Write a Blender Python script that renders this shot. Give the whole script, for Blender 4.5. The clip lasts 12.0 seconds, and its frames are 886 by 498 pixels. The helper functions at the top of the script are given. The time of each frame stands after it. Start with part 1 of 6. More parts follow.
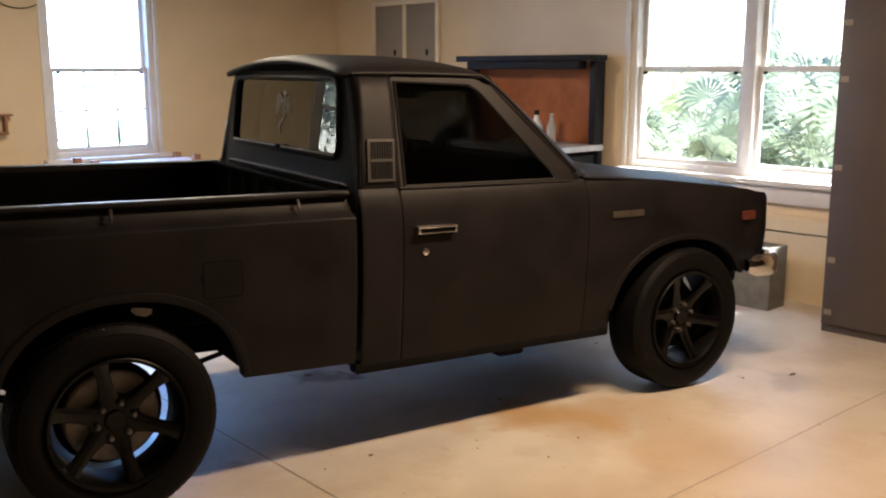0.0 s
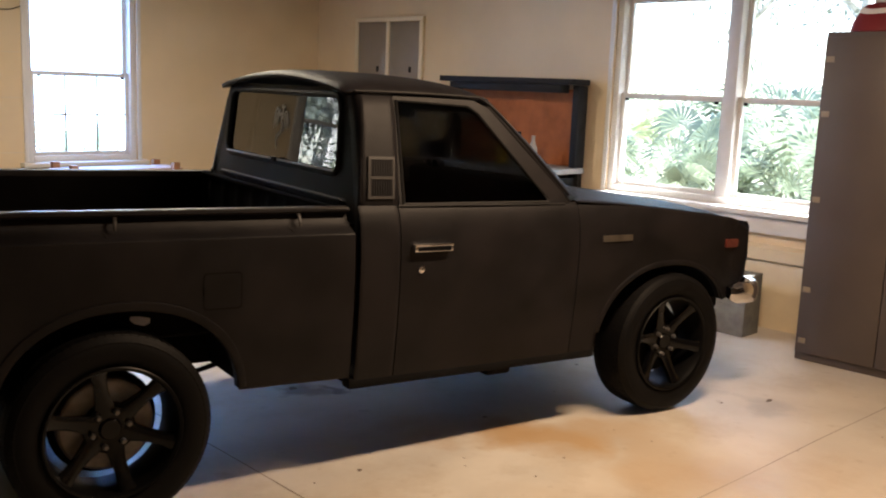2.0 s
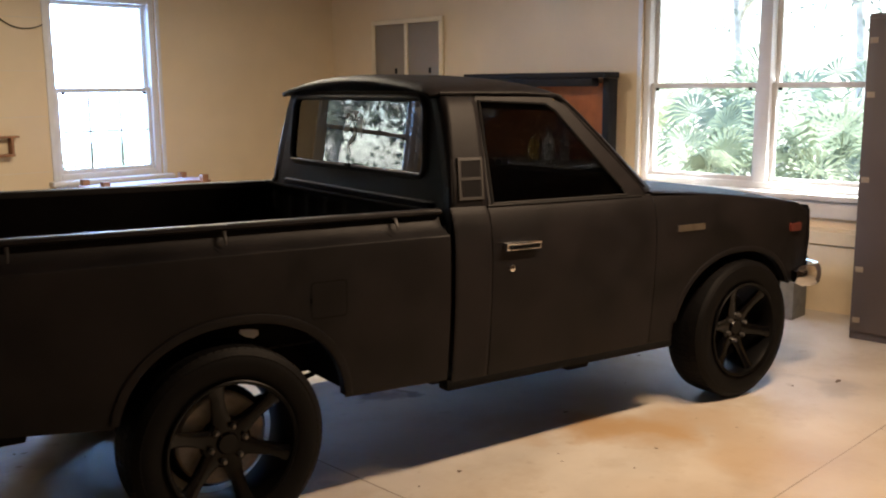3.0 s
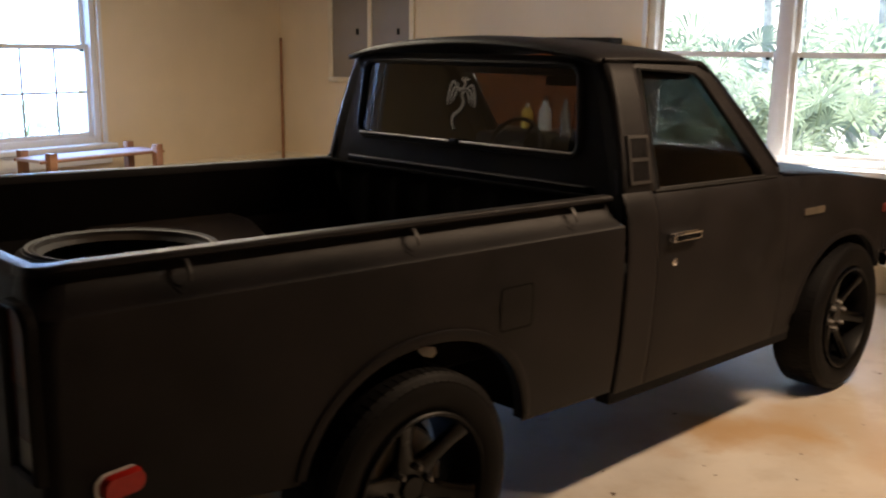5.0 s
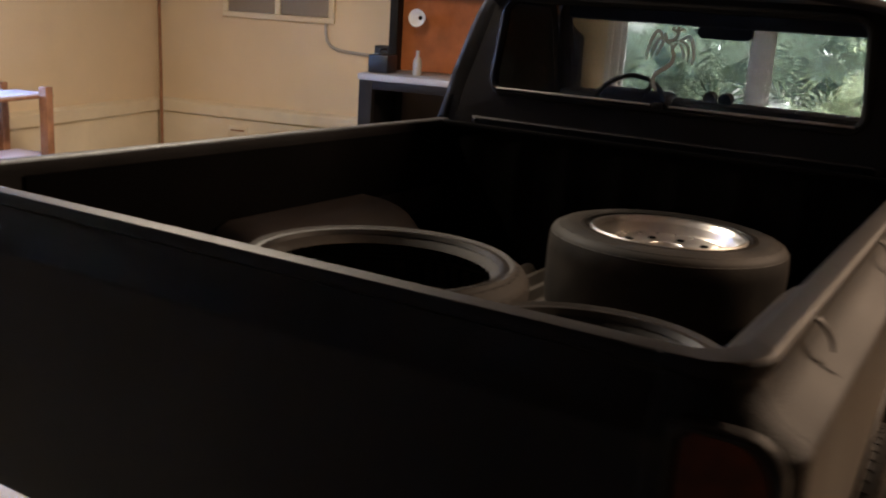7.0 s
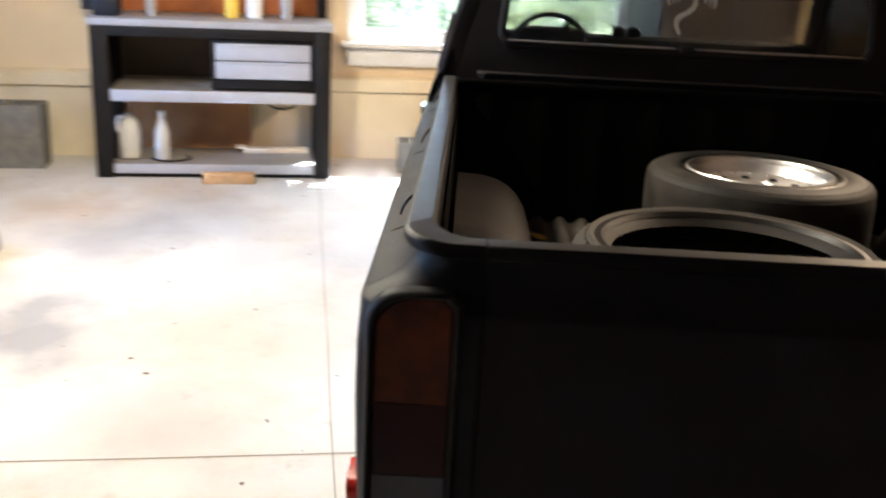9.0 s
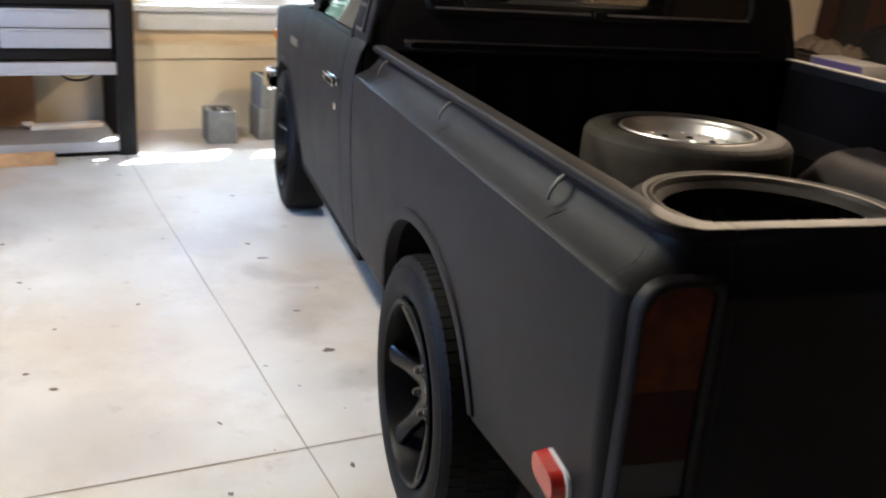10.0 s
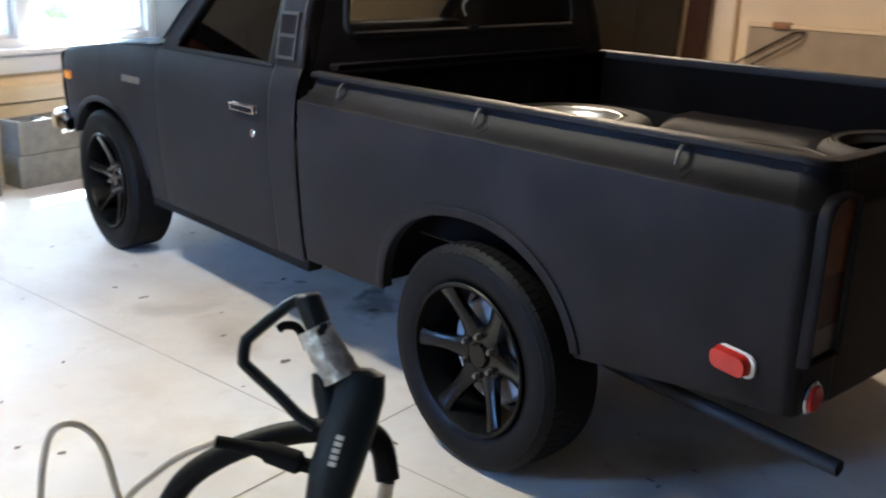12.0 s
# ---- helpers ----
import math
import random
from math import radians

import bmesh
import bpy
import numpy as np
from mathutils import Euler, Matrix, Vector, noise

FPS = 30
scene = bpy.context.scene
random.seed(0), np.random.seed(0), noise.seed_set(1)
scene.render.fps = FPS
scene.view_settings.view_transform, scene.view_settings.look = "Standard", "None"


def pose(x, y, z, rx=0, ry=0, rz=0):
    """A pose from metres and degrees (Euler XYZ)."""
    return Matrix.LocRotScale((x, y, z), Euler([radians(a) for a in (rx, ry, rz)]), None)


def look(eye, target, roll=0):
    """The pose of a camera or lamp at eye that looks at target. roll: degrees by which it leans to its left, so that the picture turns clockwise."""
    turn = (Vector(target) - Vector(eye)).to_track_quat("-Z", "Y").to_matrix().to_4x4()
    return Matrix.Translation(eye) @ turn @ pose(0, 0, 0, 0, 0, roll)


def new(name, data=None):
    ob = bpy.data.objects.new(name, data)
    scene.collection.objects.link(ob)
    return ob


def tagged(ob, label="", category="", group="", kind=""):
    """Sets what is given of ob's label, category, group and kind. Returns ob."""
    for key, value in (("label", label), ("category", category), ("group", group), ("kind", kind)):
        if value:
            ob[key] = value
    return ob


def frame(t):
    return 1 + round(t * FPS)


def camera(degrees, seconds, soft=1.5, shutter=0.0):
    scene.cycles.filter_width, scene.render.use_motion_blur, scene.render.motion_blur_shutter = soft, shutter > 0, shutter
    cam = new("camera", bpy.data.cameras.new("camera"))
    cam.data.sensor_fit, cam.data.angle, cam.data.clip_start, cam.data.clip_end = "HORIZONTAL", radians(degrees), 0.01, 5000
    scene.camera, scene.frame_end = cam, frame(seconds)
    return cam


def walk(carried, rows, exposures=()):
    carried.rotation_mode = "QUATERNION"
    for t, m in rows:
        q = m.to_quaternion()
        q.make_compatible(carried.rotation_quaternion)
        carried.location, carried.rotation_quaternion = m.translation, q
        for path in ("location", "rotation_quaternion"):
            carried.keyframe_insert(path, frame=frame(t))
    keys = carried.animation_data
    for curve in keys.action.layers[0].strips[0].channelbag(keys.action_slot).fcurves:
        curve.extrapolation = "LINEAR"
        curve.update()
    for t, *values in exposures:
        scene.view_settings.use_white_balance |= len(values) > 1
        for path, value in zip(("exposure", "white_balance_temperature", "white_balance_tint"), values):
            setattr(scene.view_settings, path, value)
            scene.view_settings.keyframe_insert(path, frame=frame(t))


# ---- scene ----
cam = camera(49.5, 12.0, soft=2.0, shutter=0.5)
PATH = [
    (0, (-0.635, -3.912, 1.469), (0.396, -2.238, 1.103), 0.0),
    (0.5, (-0.645, -3.919, 1.475), (0.362, -2.227, 1.125), -0.0),
    (1, (-0.645, -3.904, 1.479), (0.379, -2.219, 1.144), 0.5),
    (1.5, (-0.66, -3.893, 1.488), (0.396, -2.233, 1.131), 1.2),
    (2, (-0.768, -3.874, 1.484), (0.333, -2.238, 1.152), 2.3),
    (2.5, (-0.919, -3.771, 1.481), (0.169, -2.125, 1.158), -0.4),
    (4.5, (-1.533, -2.913, 1.483), (-0.199, -1.475, 1.092), 1.5),
    (4.6, (-1.516, -2.827, 1.475), (-0.165, -1.401, 1.097), 0.9),
    (5, (-1.575, -2.548, 1.479), (-0.212, -1.142, 1.074), 0.7),
    (5.5, (-1.692, -2.159, 1.473), (-0.244, -0.834, 1.087), 1.7),
    (5.8, (-1.747, -1.942, 1.461), (-0.245, -0.671, 1.104), 3.2),
    (6, (-1.765, -1.785, 1.457), (-0.272, -0.513, 1.066), 1.8),
    (6.2, (-1.784, -1.606, 1.446), (-0.292, -0.34, 1.033), 2.1),
    (6.5, (-1.843, -1.36, 1.431), (-0.311, -0.14, 1.025), 2.5),
    (6.8, (-1.909, -1.1, 1.435), (-0.283, -0.042, 0.95), 2.8),
    (7, (-1.884, -0.928, 1.413), (-0.207, 0.04, 0.914), 3.7),
    (7.2, (-1.894, -0.793, 1.424), (-0.196, 0.137, 0.924), 2.4),
    (8.8, (-1.984, 0.451, 1.463), (-0.1, 0.688, 0.835), 1.9),
    (9, (-2.115, 0.654, 1.445), (-0.213, 0.687, 0.828), 2.9),
    (9.2, (-2.102, 0.844, 1.451), (-0.222, 0.686, 0.788), 3.3),
    (9.5, (-2.085, 1.061, 1.441), (-0.228, 0.741, 0.771), 4.1),
    (9.9, (-2.005, 1.312, 1.443), (-0.185, 0.798, 0.791), 4.3),
    (10, (-1.967, 1.365, 1.438), (-0.168, 0.8, 0.771), 4.3),
    (10.2, (-1.966, 1.513, 1.414), (-0.202, 0.822, 0.773), 4.4),
    (10.5, (-1.97, 1.739, 1.446), (-0.303, 0.891, 0.738), 4.3),
    (11, (-1.892, 2.027, 1.427), (-0.266, 1.06, 0.78), 4.3),
    (11.5, (-1.842, 2.311, 1.437), (-0.327, 1.164, 0.812), 4.3),
    (11.6, (-1.843, 2.34, 1.441), (-0.329, 1.19, 0.821), 3.9),
    (12, (-1.792, 2.494, 1.452), (-0.359, 1.238, 0.844), 1.6),
]
EXPOSURES = [(0, 3.04, 5850, 11), (2.5, 3.06, 5800, 11), (4.5, 2.95, 5850, 11), (5.5, 2.76, 5850, 13), (6.5, 2.83, 5850, 15), (7.2, 3.42, 5700, 15), (8.8, 4.16, 5450, 8), (9.5, 3.76, 5300, 7), (10.5, 3.53, 5120, 5), (12, 3.63, 5030, 4)]
walk(cam, [(t, look(eye, target, roll)) for t, eye, target, roll in PATH], EXPOSURES)

# ---- world, sun and daylight ----
ROOM = pose(3.55, 4.885, 0, 0, 0, 11.25)   # room corner: x out through the window wall, y out through the side wall

world = bpy.data.worlds.new("world")
scene.world = world
world.use_nodes = True
wn = world.node_tree
sky = wn.nodes.new("ShaderNodeTexSky")
sky.sky_type = "NISHITA"
sky.sun_disc = False
sky.sun_elevation = radians(52)
sky.sun_rotation = radians(118)
sky.air_density, sky.dust_density = 1.0, 1.2
wn.nodes["Background"].inputs["Strength"].default_value = 0.15
wn.links.new(sky.outputs["Color"], wn.nodes["Background"].inputs["Color"])

sun = new("sun", bpy.data.lights.new("sun", "SUN"))
sun.data.energy, sun.data.angle, sun.data.color = 5.0, radians(0.53), (1.0, 0.95, 0.86)
sun.matrix_basis = ROOM @ look((5, -3.4, 7.7), (0, 0, 0))

def area_lamp(name, m, w, h, power, color):
    lamp = new(name, bpy.data.lights.new(name, "AREA"))
    lamp.data.shape, lamp.data.size, lamp.data.size_y = "RECTANGLE", w, h
    lamp.data.energy, lamp.data.color = power, color
    lamp.matrix_basis = m
    return lamp

# skylight beyond the side windows, and unseen ceiling lamps, the second added as fill
area_lamp("side_window_daylight", ROOM @ look((-5.4, 3.4, 1.9), (-5.085, -3.0, 1.45)), 3.4, 3.4, 8.0, (1.0, 0.90, 0.74))
area_lamp("side_window_daylight", ROOM @ look((-2.395, 1.9, 1.6), (-2.395, -3.0, 1.45)), 3.2, 3.0, 90.0, (0.31, 0.54, 1.0))
for x, y, power, tone in ((2.0, -1.7, 12.6, (1.0, 0.67, 0.385)), (0.95, 1.9, 9.6, (1.0, 0.80, 0.53))):
    area_lamp("ceiling_lamp_light", pose(x, y, 2.535), 1.1, 0.20, power, tone)

# ---- materials ----
def material(name, color, rough=0.6, metal=0.0, vary=0.12, scale=6.0, bump=0.0, bump_scale=120.0, coat=0.0, spec=0.5,
             second=None, second_scale=1.5, second_amount=0.5, island=0.0):
    m = bpy.data.materials.new(name)
    m.use_nodes = True
    nt = m.node_tree
    b = nt.nodes["Principled BSDF"]
    geo = nt.nodes.new("ShaderNodeTexCoord")
    n1 = nt.nodes.new("ShaderNodeTexNoise")
    n1.inputs["Scale"].default_value, n1.inputs["Detail"].default_value = scale, 6.0
    nt.links.new(geo.outputs["Object"], n1.inputs["Vector"])
    ramp = nt.nodes.new("ShaderNodeValToRGB")
    lo = [max(0.0, c * (1 - vary)) for c in color]
    hi = [min(1.0, c * (1 + vary)) for c in color]
    ramp.color_ramp.elements[0].position, ramp.color_ramp.elements[1].position = 0.3, 0.7
    ramp.color_ramp.elements[0].color, ramp.color_ramp.elements[1].color = (*lo, 1), (*hi, 1)
    nt.links.new(n1.outputs["Fac"], ramp.inputs["Fac"])
    out = ramp.outputs["Color"]
    if second:
        n2 = nt.nodes.new("ShaderNodeTexNoise")
        n2.inputs["Scale"].default_value, n2.inputs["Detail"].default_value = second_scale, 8.0
        nt.links.new(geo.outputs["Object"], n2.inputs["Vector"])
        r2 = nt.nodes.new("ShaderNodeValToRGB")
        r2.color_ramp.elements[0].position, r2.color_ramp.elements[1].position = 0.45, 0.72
        r2.color_ramp.elements[0].color, r2.color_ramp.elements[1].color = (0, 0, 0, 1), (second_amount,) * 3 + (1,)
        nt.links.new(n2.outputs["Fac"], r2.inputs["Fac"])
        mix = nt.nodes.new("ShaderNodeMix")
        mix.data_type = "RGBA"
        nt.links.new(r2.outputs["Color"], mix.inputs[0])
        nt.links.new(out, mix.inputs[6])
        mix.inputs[7].default_value = (*second, 1)
        out = mix.outputs[2]
    nt.links.new(out, b.inputs["Base Color"])
    b.inputs["Metallic"].default_value = metal
    b.inputs["Specular IOR Level"].default_value = spec
    b.inputs["Coat Weight"].default_value = coat
    rr = nt.nodes.new("ShaderNodeMapRange")
    rr.inputs["To Min"].default_value, rr.inputs["To Max"].default_value = max(0.02, rough - 0.08), min(1, rough + 0.08)
    nt.links.new(n1.outputs["Fac"], rr.inputs["Value"])
    nt.links.new(rr.outputs["Result"], b.inputs["Roughness"])
    if bump:
        n3 = nt.nodes.new("ShaderNodeTexNoise")
        n3.inputs["Scale"].default_value, n3.inputs["Detail"].default_value = bump_scale, 4.0
        nt.links.new(geo.outputs["Object"], n3.inputs["Vector"])
        bp = nt.nodes.new("ShaderNodeBump")
        bp.inputs["Strength"].default_value, bp.inputs["Distance"].default_value = bump, 0.01
        nt.links.new(n3.outputs["Fac"], bp.inputs["Height"])
        nt.links.new(bp.outputs["Normal"], b.inputs["Normal"])
    return m


def glass_material(name, color, rough=0.0, ior=1.45):
    m = bpy.data.materials.new(name)
    m.use_nodes = True
    b = m.node_tree.nodes["Principled BSDF"]
    b.inputs["Base Color"].default_value = (*color, 1)
    b.inputs["Transmission Weight"].default_value = 1.0
    b.inputs["Roughness"].default_value = rough
    b.inputs["IOR"].default_value = ior
    return m


def translucent(m, amount):
    """let light through a thin sheet"""
    nt = m.node_tree
    b = nt.nodes["Principled BSDF"]
    tr = nt.nodes.new("ShaderNodeBsdfTranslucent")
    mix = nt.nodes.new("ShaderNodeMixShader")
    mix.inputs[0].default_value = amount
    nt.links.new(b.inputs["Base Color"].links[0].from_socket, tr.inputs["Color"])
    nt.links.new(b.outputs["BSDF"], mix.inputs[1])
    nt.links.new(tr.outputs["BSDF"], mix.inputs[2])
    nt.links.new(mix.outputs["Shader"], nt.nodes["Material Output"].inputs["Surface"])


PAINT = material("matte_black_paint", (0.0064, 0.0057, 0.0067), 0.52, spec=0.19, vary=0.4, scale=7, bump=0.17, bump_scale=320,
                 second=(0.0130, 0.0108, 0.0118), second_scale=3.6, second_amount=0.7)
LINER = material("black_bed_liner", (0.023, 0.0185, 0.0175), 0.6, spec=0.25, vary=0.3, scale=9, bump=0.25, bump_scale=260,
                 second=(0.085, 0.072, 0.060), second_scale=3.0, second_amount=0.3)
BEDFLOOR = material("dusty_bed_floor", (0.045, 0.037, 0.030), 0.6, spec=0.3, vary=0.3, scale=9, bump=0.25, bump_scale=260,
                    second=(0.11, 0.090, 0.070), second_scale=4.0, second_amount=0.5)
# black with hardly any gloss, carrying the shade inside bed and arches
BEDSHADE = material("shaded_bed_black", (0.0032, 0.0028, 0.0029), 0.75, spec=0.04, vary=0.4, scale=5, bump=0.15)
UNDER = material("black_underbody", (0.004, 0.004, 0.0045), 0.8, spec=0.15, vary=0.4, bump=0.2)
PIPE = material("dull_exhaust_steel", (0.035, 0.033, 0.032), 0.6, metal=0.3, vary=0.3, scale=15)
RUBBER = material("black_rubber", (0.006, 0.006, 0.0065), 0.6, spec=0.25, vary=0.2, scale=20, bump=0.05)
DUSTY = material("dusty_tyre_rubber", (0.018, 0.0157, 0.0140), 0.66, spec=0.3, vary=0.3, scale=8, bump=0.08, bump_scale=200,
                 second=(0.075, 0.063, 0.052), second_scale=4.0, second_amount=0.6)
BEAD = material("shiny_black_bead", (0.013, 0.0105, 0.0085), 0.42, spec=0.35, vary=0.25, scale=20)
TYRE = material("tyre_rubber", (0.0024, 0.0022, 0.0024), 0.62, spec=0.15, vary=0.25, scale=12, bump=0.05, bump_scale=300)
RIM = material("gloss_black_wheel", (0.002, 0.002, 0.0023), 0.24, vary=0.2, spec=0.25)
BARREL = material("dull_black_barrel", (0.002, 0.002, 0.0022), 0.42, vary=0.2, spec=0.16)
NUT = material("worn_dark_nut", (0.16, 0.155, 0.15), 0.35, metal=0.9, vary=0.2, scale=30)
STEEL = material("bare_steel", (0.45, 0.44, 0.43), 0.38, metal=1.0, vary=0.2, scale=30)
# paint lightened where edges catch light: rail tops and cab ridge
PALEEDGE = material("pale_edge_paint", (0.016, 0.0142, 0.0135), 0.48, spec=0.32, vary=0.3, scale=14, second=(0.028, 0.025, 0.023), second_scale=7, second_amount=0.4)
CARTON = material("dull_white_carton", (0.16, 0.155, 0.15), 0.7, vary=0.15)
PAPER = material("tan_paper", (0.055, 0.040, 0.024), 0.8, vary=0.2)
BLUEPL = material("violet_blue_print", (0.03, 0.024, 0.11), 0.6, vary=0.1)
ALLOY = material("polished_alloy", (0.90, 0.87, 0.83), 0.36, metal=1.0, vary=0.1, scale=12)
CHROME = material("chrome", (0.80, 0.80, 0.82), 0.10, metal=1.0, vary=0.05)
TRIM = material("dull_bright_trim", (0.42, 0.41, 0.40), 0.32, metal=1.0, vary=0.15, scale=20)
GREYTRIM = material("grey_vent_frame", (0.018, 0.016, 0.0155), 0.5, vary=0.2)
REDLENS = material("red_lens", (0.42, 0.018, 0.010), 0.18, vary=0.15, scale=30, coat=0.3)
DARKRED = material("dark_red_lens", (0.023, 0.0019, 0.0017), 0.35, vary=0.15, spec=0.2)
AMBER = material("dark_amber_lens", (0.080, 0.016, 0.002), 0.32, vary=0.5, scale=22, spec=0.2)
STRAP = material("yellow_webbing", (0.42, 0.27, 0.03), 0.7, vary=0.2, scale=60)
DULLRED = material("dull_red_lens", (0.10, 0.022, 0.016), 0.35, vary=0.2, scale=40)
ORANGE = material("orange_lens", (0.75, 0.24, 0.02), 0.2, vary=0.1)
SMOKE = material("smoked_grey_lens", (0.06, 0.058, 0.057), 0.3, spec=0.3, vary=0.1)
WHITEPL = material("white_plastic", (0.78, 0.77, 0.74), 0.4, vary=0.05)
DULLWHITE = material("dull_white_plastic", (0.50, 0.485, 0.45), 0.5, vary=0.08)
DECAL = material("white_vinyl", (0.72, 0.71, 0.68), 0.55, vary=0.05)
translucent(DECAL, 0.4)
CABGLASS = glass_material("tinted_cab_glass", (0.23, 0.236, 0.232), 0.0, 1.6)
DARKGLASS = glass_material("very_dark_side_glass", (0.035, 0.038, 0.036), 0.0, 1.28)
SIDEGLASS = glass_material("dark_tinted_side_glass", (0.058, 0.060, 0.063), 0.0, 1.25)
SCREENGLASS = glass_material("windscreen_glass", (0.88, 0.92, 0.90))
PANEGLASS = glass_material("clear_pane_glass", (0.96, 0.98, 0.97))
INTERIOR = material("black_vinyl_interior", (0.006, 0.006, 0.0065), 0.6, spec=0.2, vary=0.25, bump=0.1)
WALL = material("cream_wall_paint", (0.67, 0.533, 0.345), 0.75, vary=0.05, scale=2.0, bump=0.06, bump_scale=60,
                second=(0.55, 0.41, 0.26), second_scale=0.9, second_amount=0.35)
STEMWALL = material("yellowed_white_block_paint", (0.70, 0.60, 0.42), 0.7, vary=0.07, scale=3, bump=0.10, bump_scale=70,
                    second=(0.42, 0.30, 0.17), second_scale=1.6, second_amount=0.5)
DARKBACK = material("dark_brown_back_wall", (0.036, 0.030, 0.024), 0.7, vary=0.3, scale=3)
CEIL = material("ceiling_board", (0.30, 0.25, 0.20), 0.85, vary=0.05)
WHITE = material("white_window_paint", (0.66, 0.64, 0.61), 0.45, vary=0.05, scale=10, second=(0.6, 0.56, 0.5), second_scale=4, second_amount=0.3)
BLACKST = material("black_bench_steel", (0.0075, 0.0062, 0.0055), 0.6, spec=0.2, vary=0.2)
GREYLAM = material("light_grey_laminate", (0.29, 0.285, 0.28), 0.45, vary=0.08, second=(0.36, 0.34, 0.31), second_scale=5, second_amount=0.4)
# laminate darker and browner than the bench top
DARKSHELF = material("dark_shelf_laminate", (0.20, 0.178, 0.155), 0.55, vary=0.15, second=(0.12, 0.095, 0.07), second_scale=5, second_amount=0.5)
CREAMWOOD = material("pale_cream_board", (0.60, 0.52, 0.41), 0.7, vary=0.1)
DRAWER = material("pale_grey_drawer_steel", (0.360, 0.360, 0.372), 0.35, vary=0.05)
PEG = material("brown_pegboard", (0.30, 0.095, 0.025), 0.75, spec=0.2, vary=0.2, scale=8)
WOOD = material("brown_wood", (0.26, 0.12, 0.055), 0.55, vary=0.3, scale=14)
PALEWOOD = material("pale_cut_wood", (0.50, 0.30, 0.14), 0.65, vary=0.2, scale=12)
CARD = material("brown_board", (0.30, 0.15, 0.06), 0.8, vary=0.2)
LILAC = material("lilac_shelf_cloth", (0.62, 0.55, 0.60), 0.8, vary=0.06)
LOCKER = material("grey_brown_locker_steel", (0.072, 0.056, 0.049), 0.42, vary=0.08, scale=3, second=(0.10, 0.082, 0.072), second_scale=2, second_amount=0.3)
PANELGREY = material("grey_breaker_panel", (0.235, 0.195, 0.145), 0.42, vary=0.05)
BLOCK = material("grey_concrete_block", (0.15, 0.145, 0.125), 0.9, vary=0.2, scale=18, bump=0.4, bump_scale=90)
NAVY = material("dark_blue_plastic", (0.006, 0.009, 0.017), 0.4, vary=0.1)
GUNPL = material("dark_teal_plastic", (0.005, 0.010, 0.014), 0.42, spec=0.3, vary=0.15, scale=20)
DUCT = material("silver_tape", (0.50, 0.515, 0.51), 0.30, metal=0.55, vary=0.55, scale=45, bump=0.9, bump_scale=45)
HOSE = material("beige_hose", (0.68, 0.61, 0.50), 0.4, vary=0.06)
REDPL = material("red_plastic", (0.17, 0.012, 0.014), 0.4, vary=0.1)
LABELC = material("printed_label", (0.75, 0.50, 0.05), 0.5, vary=0.1)
# plank brown taken near black, to hold the dim corner in its colour
ORANGEBOARD = material("shaded_red_brown_plank", (0.030, 0.012, 0.005), 0.85, spec=0.2, vary=0.25, scale=6)
# back board darkened for the shade under the bench top
SHADEBACK = material("shaded_back_board", (0.105, 0.072, 0.050), 0.8, vary=0.2, scale=5)
# board brown likewise darkened: shade along the right wall put in its colour
SHADEBOARD = material("shaded_brown_board", (0.016, 0.0115, 0.0055), 0.85, spec=0.2, vary=0.25, scale=4)
TAUPE = material("taupe_hardboard", (0.30, 0.23, 0.155), 0.7, vary=0.1)
CONDUIT = material("grey_conduit", (0.33, 0.30, 0.26), 0.45, vary=0.1)


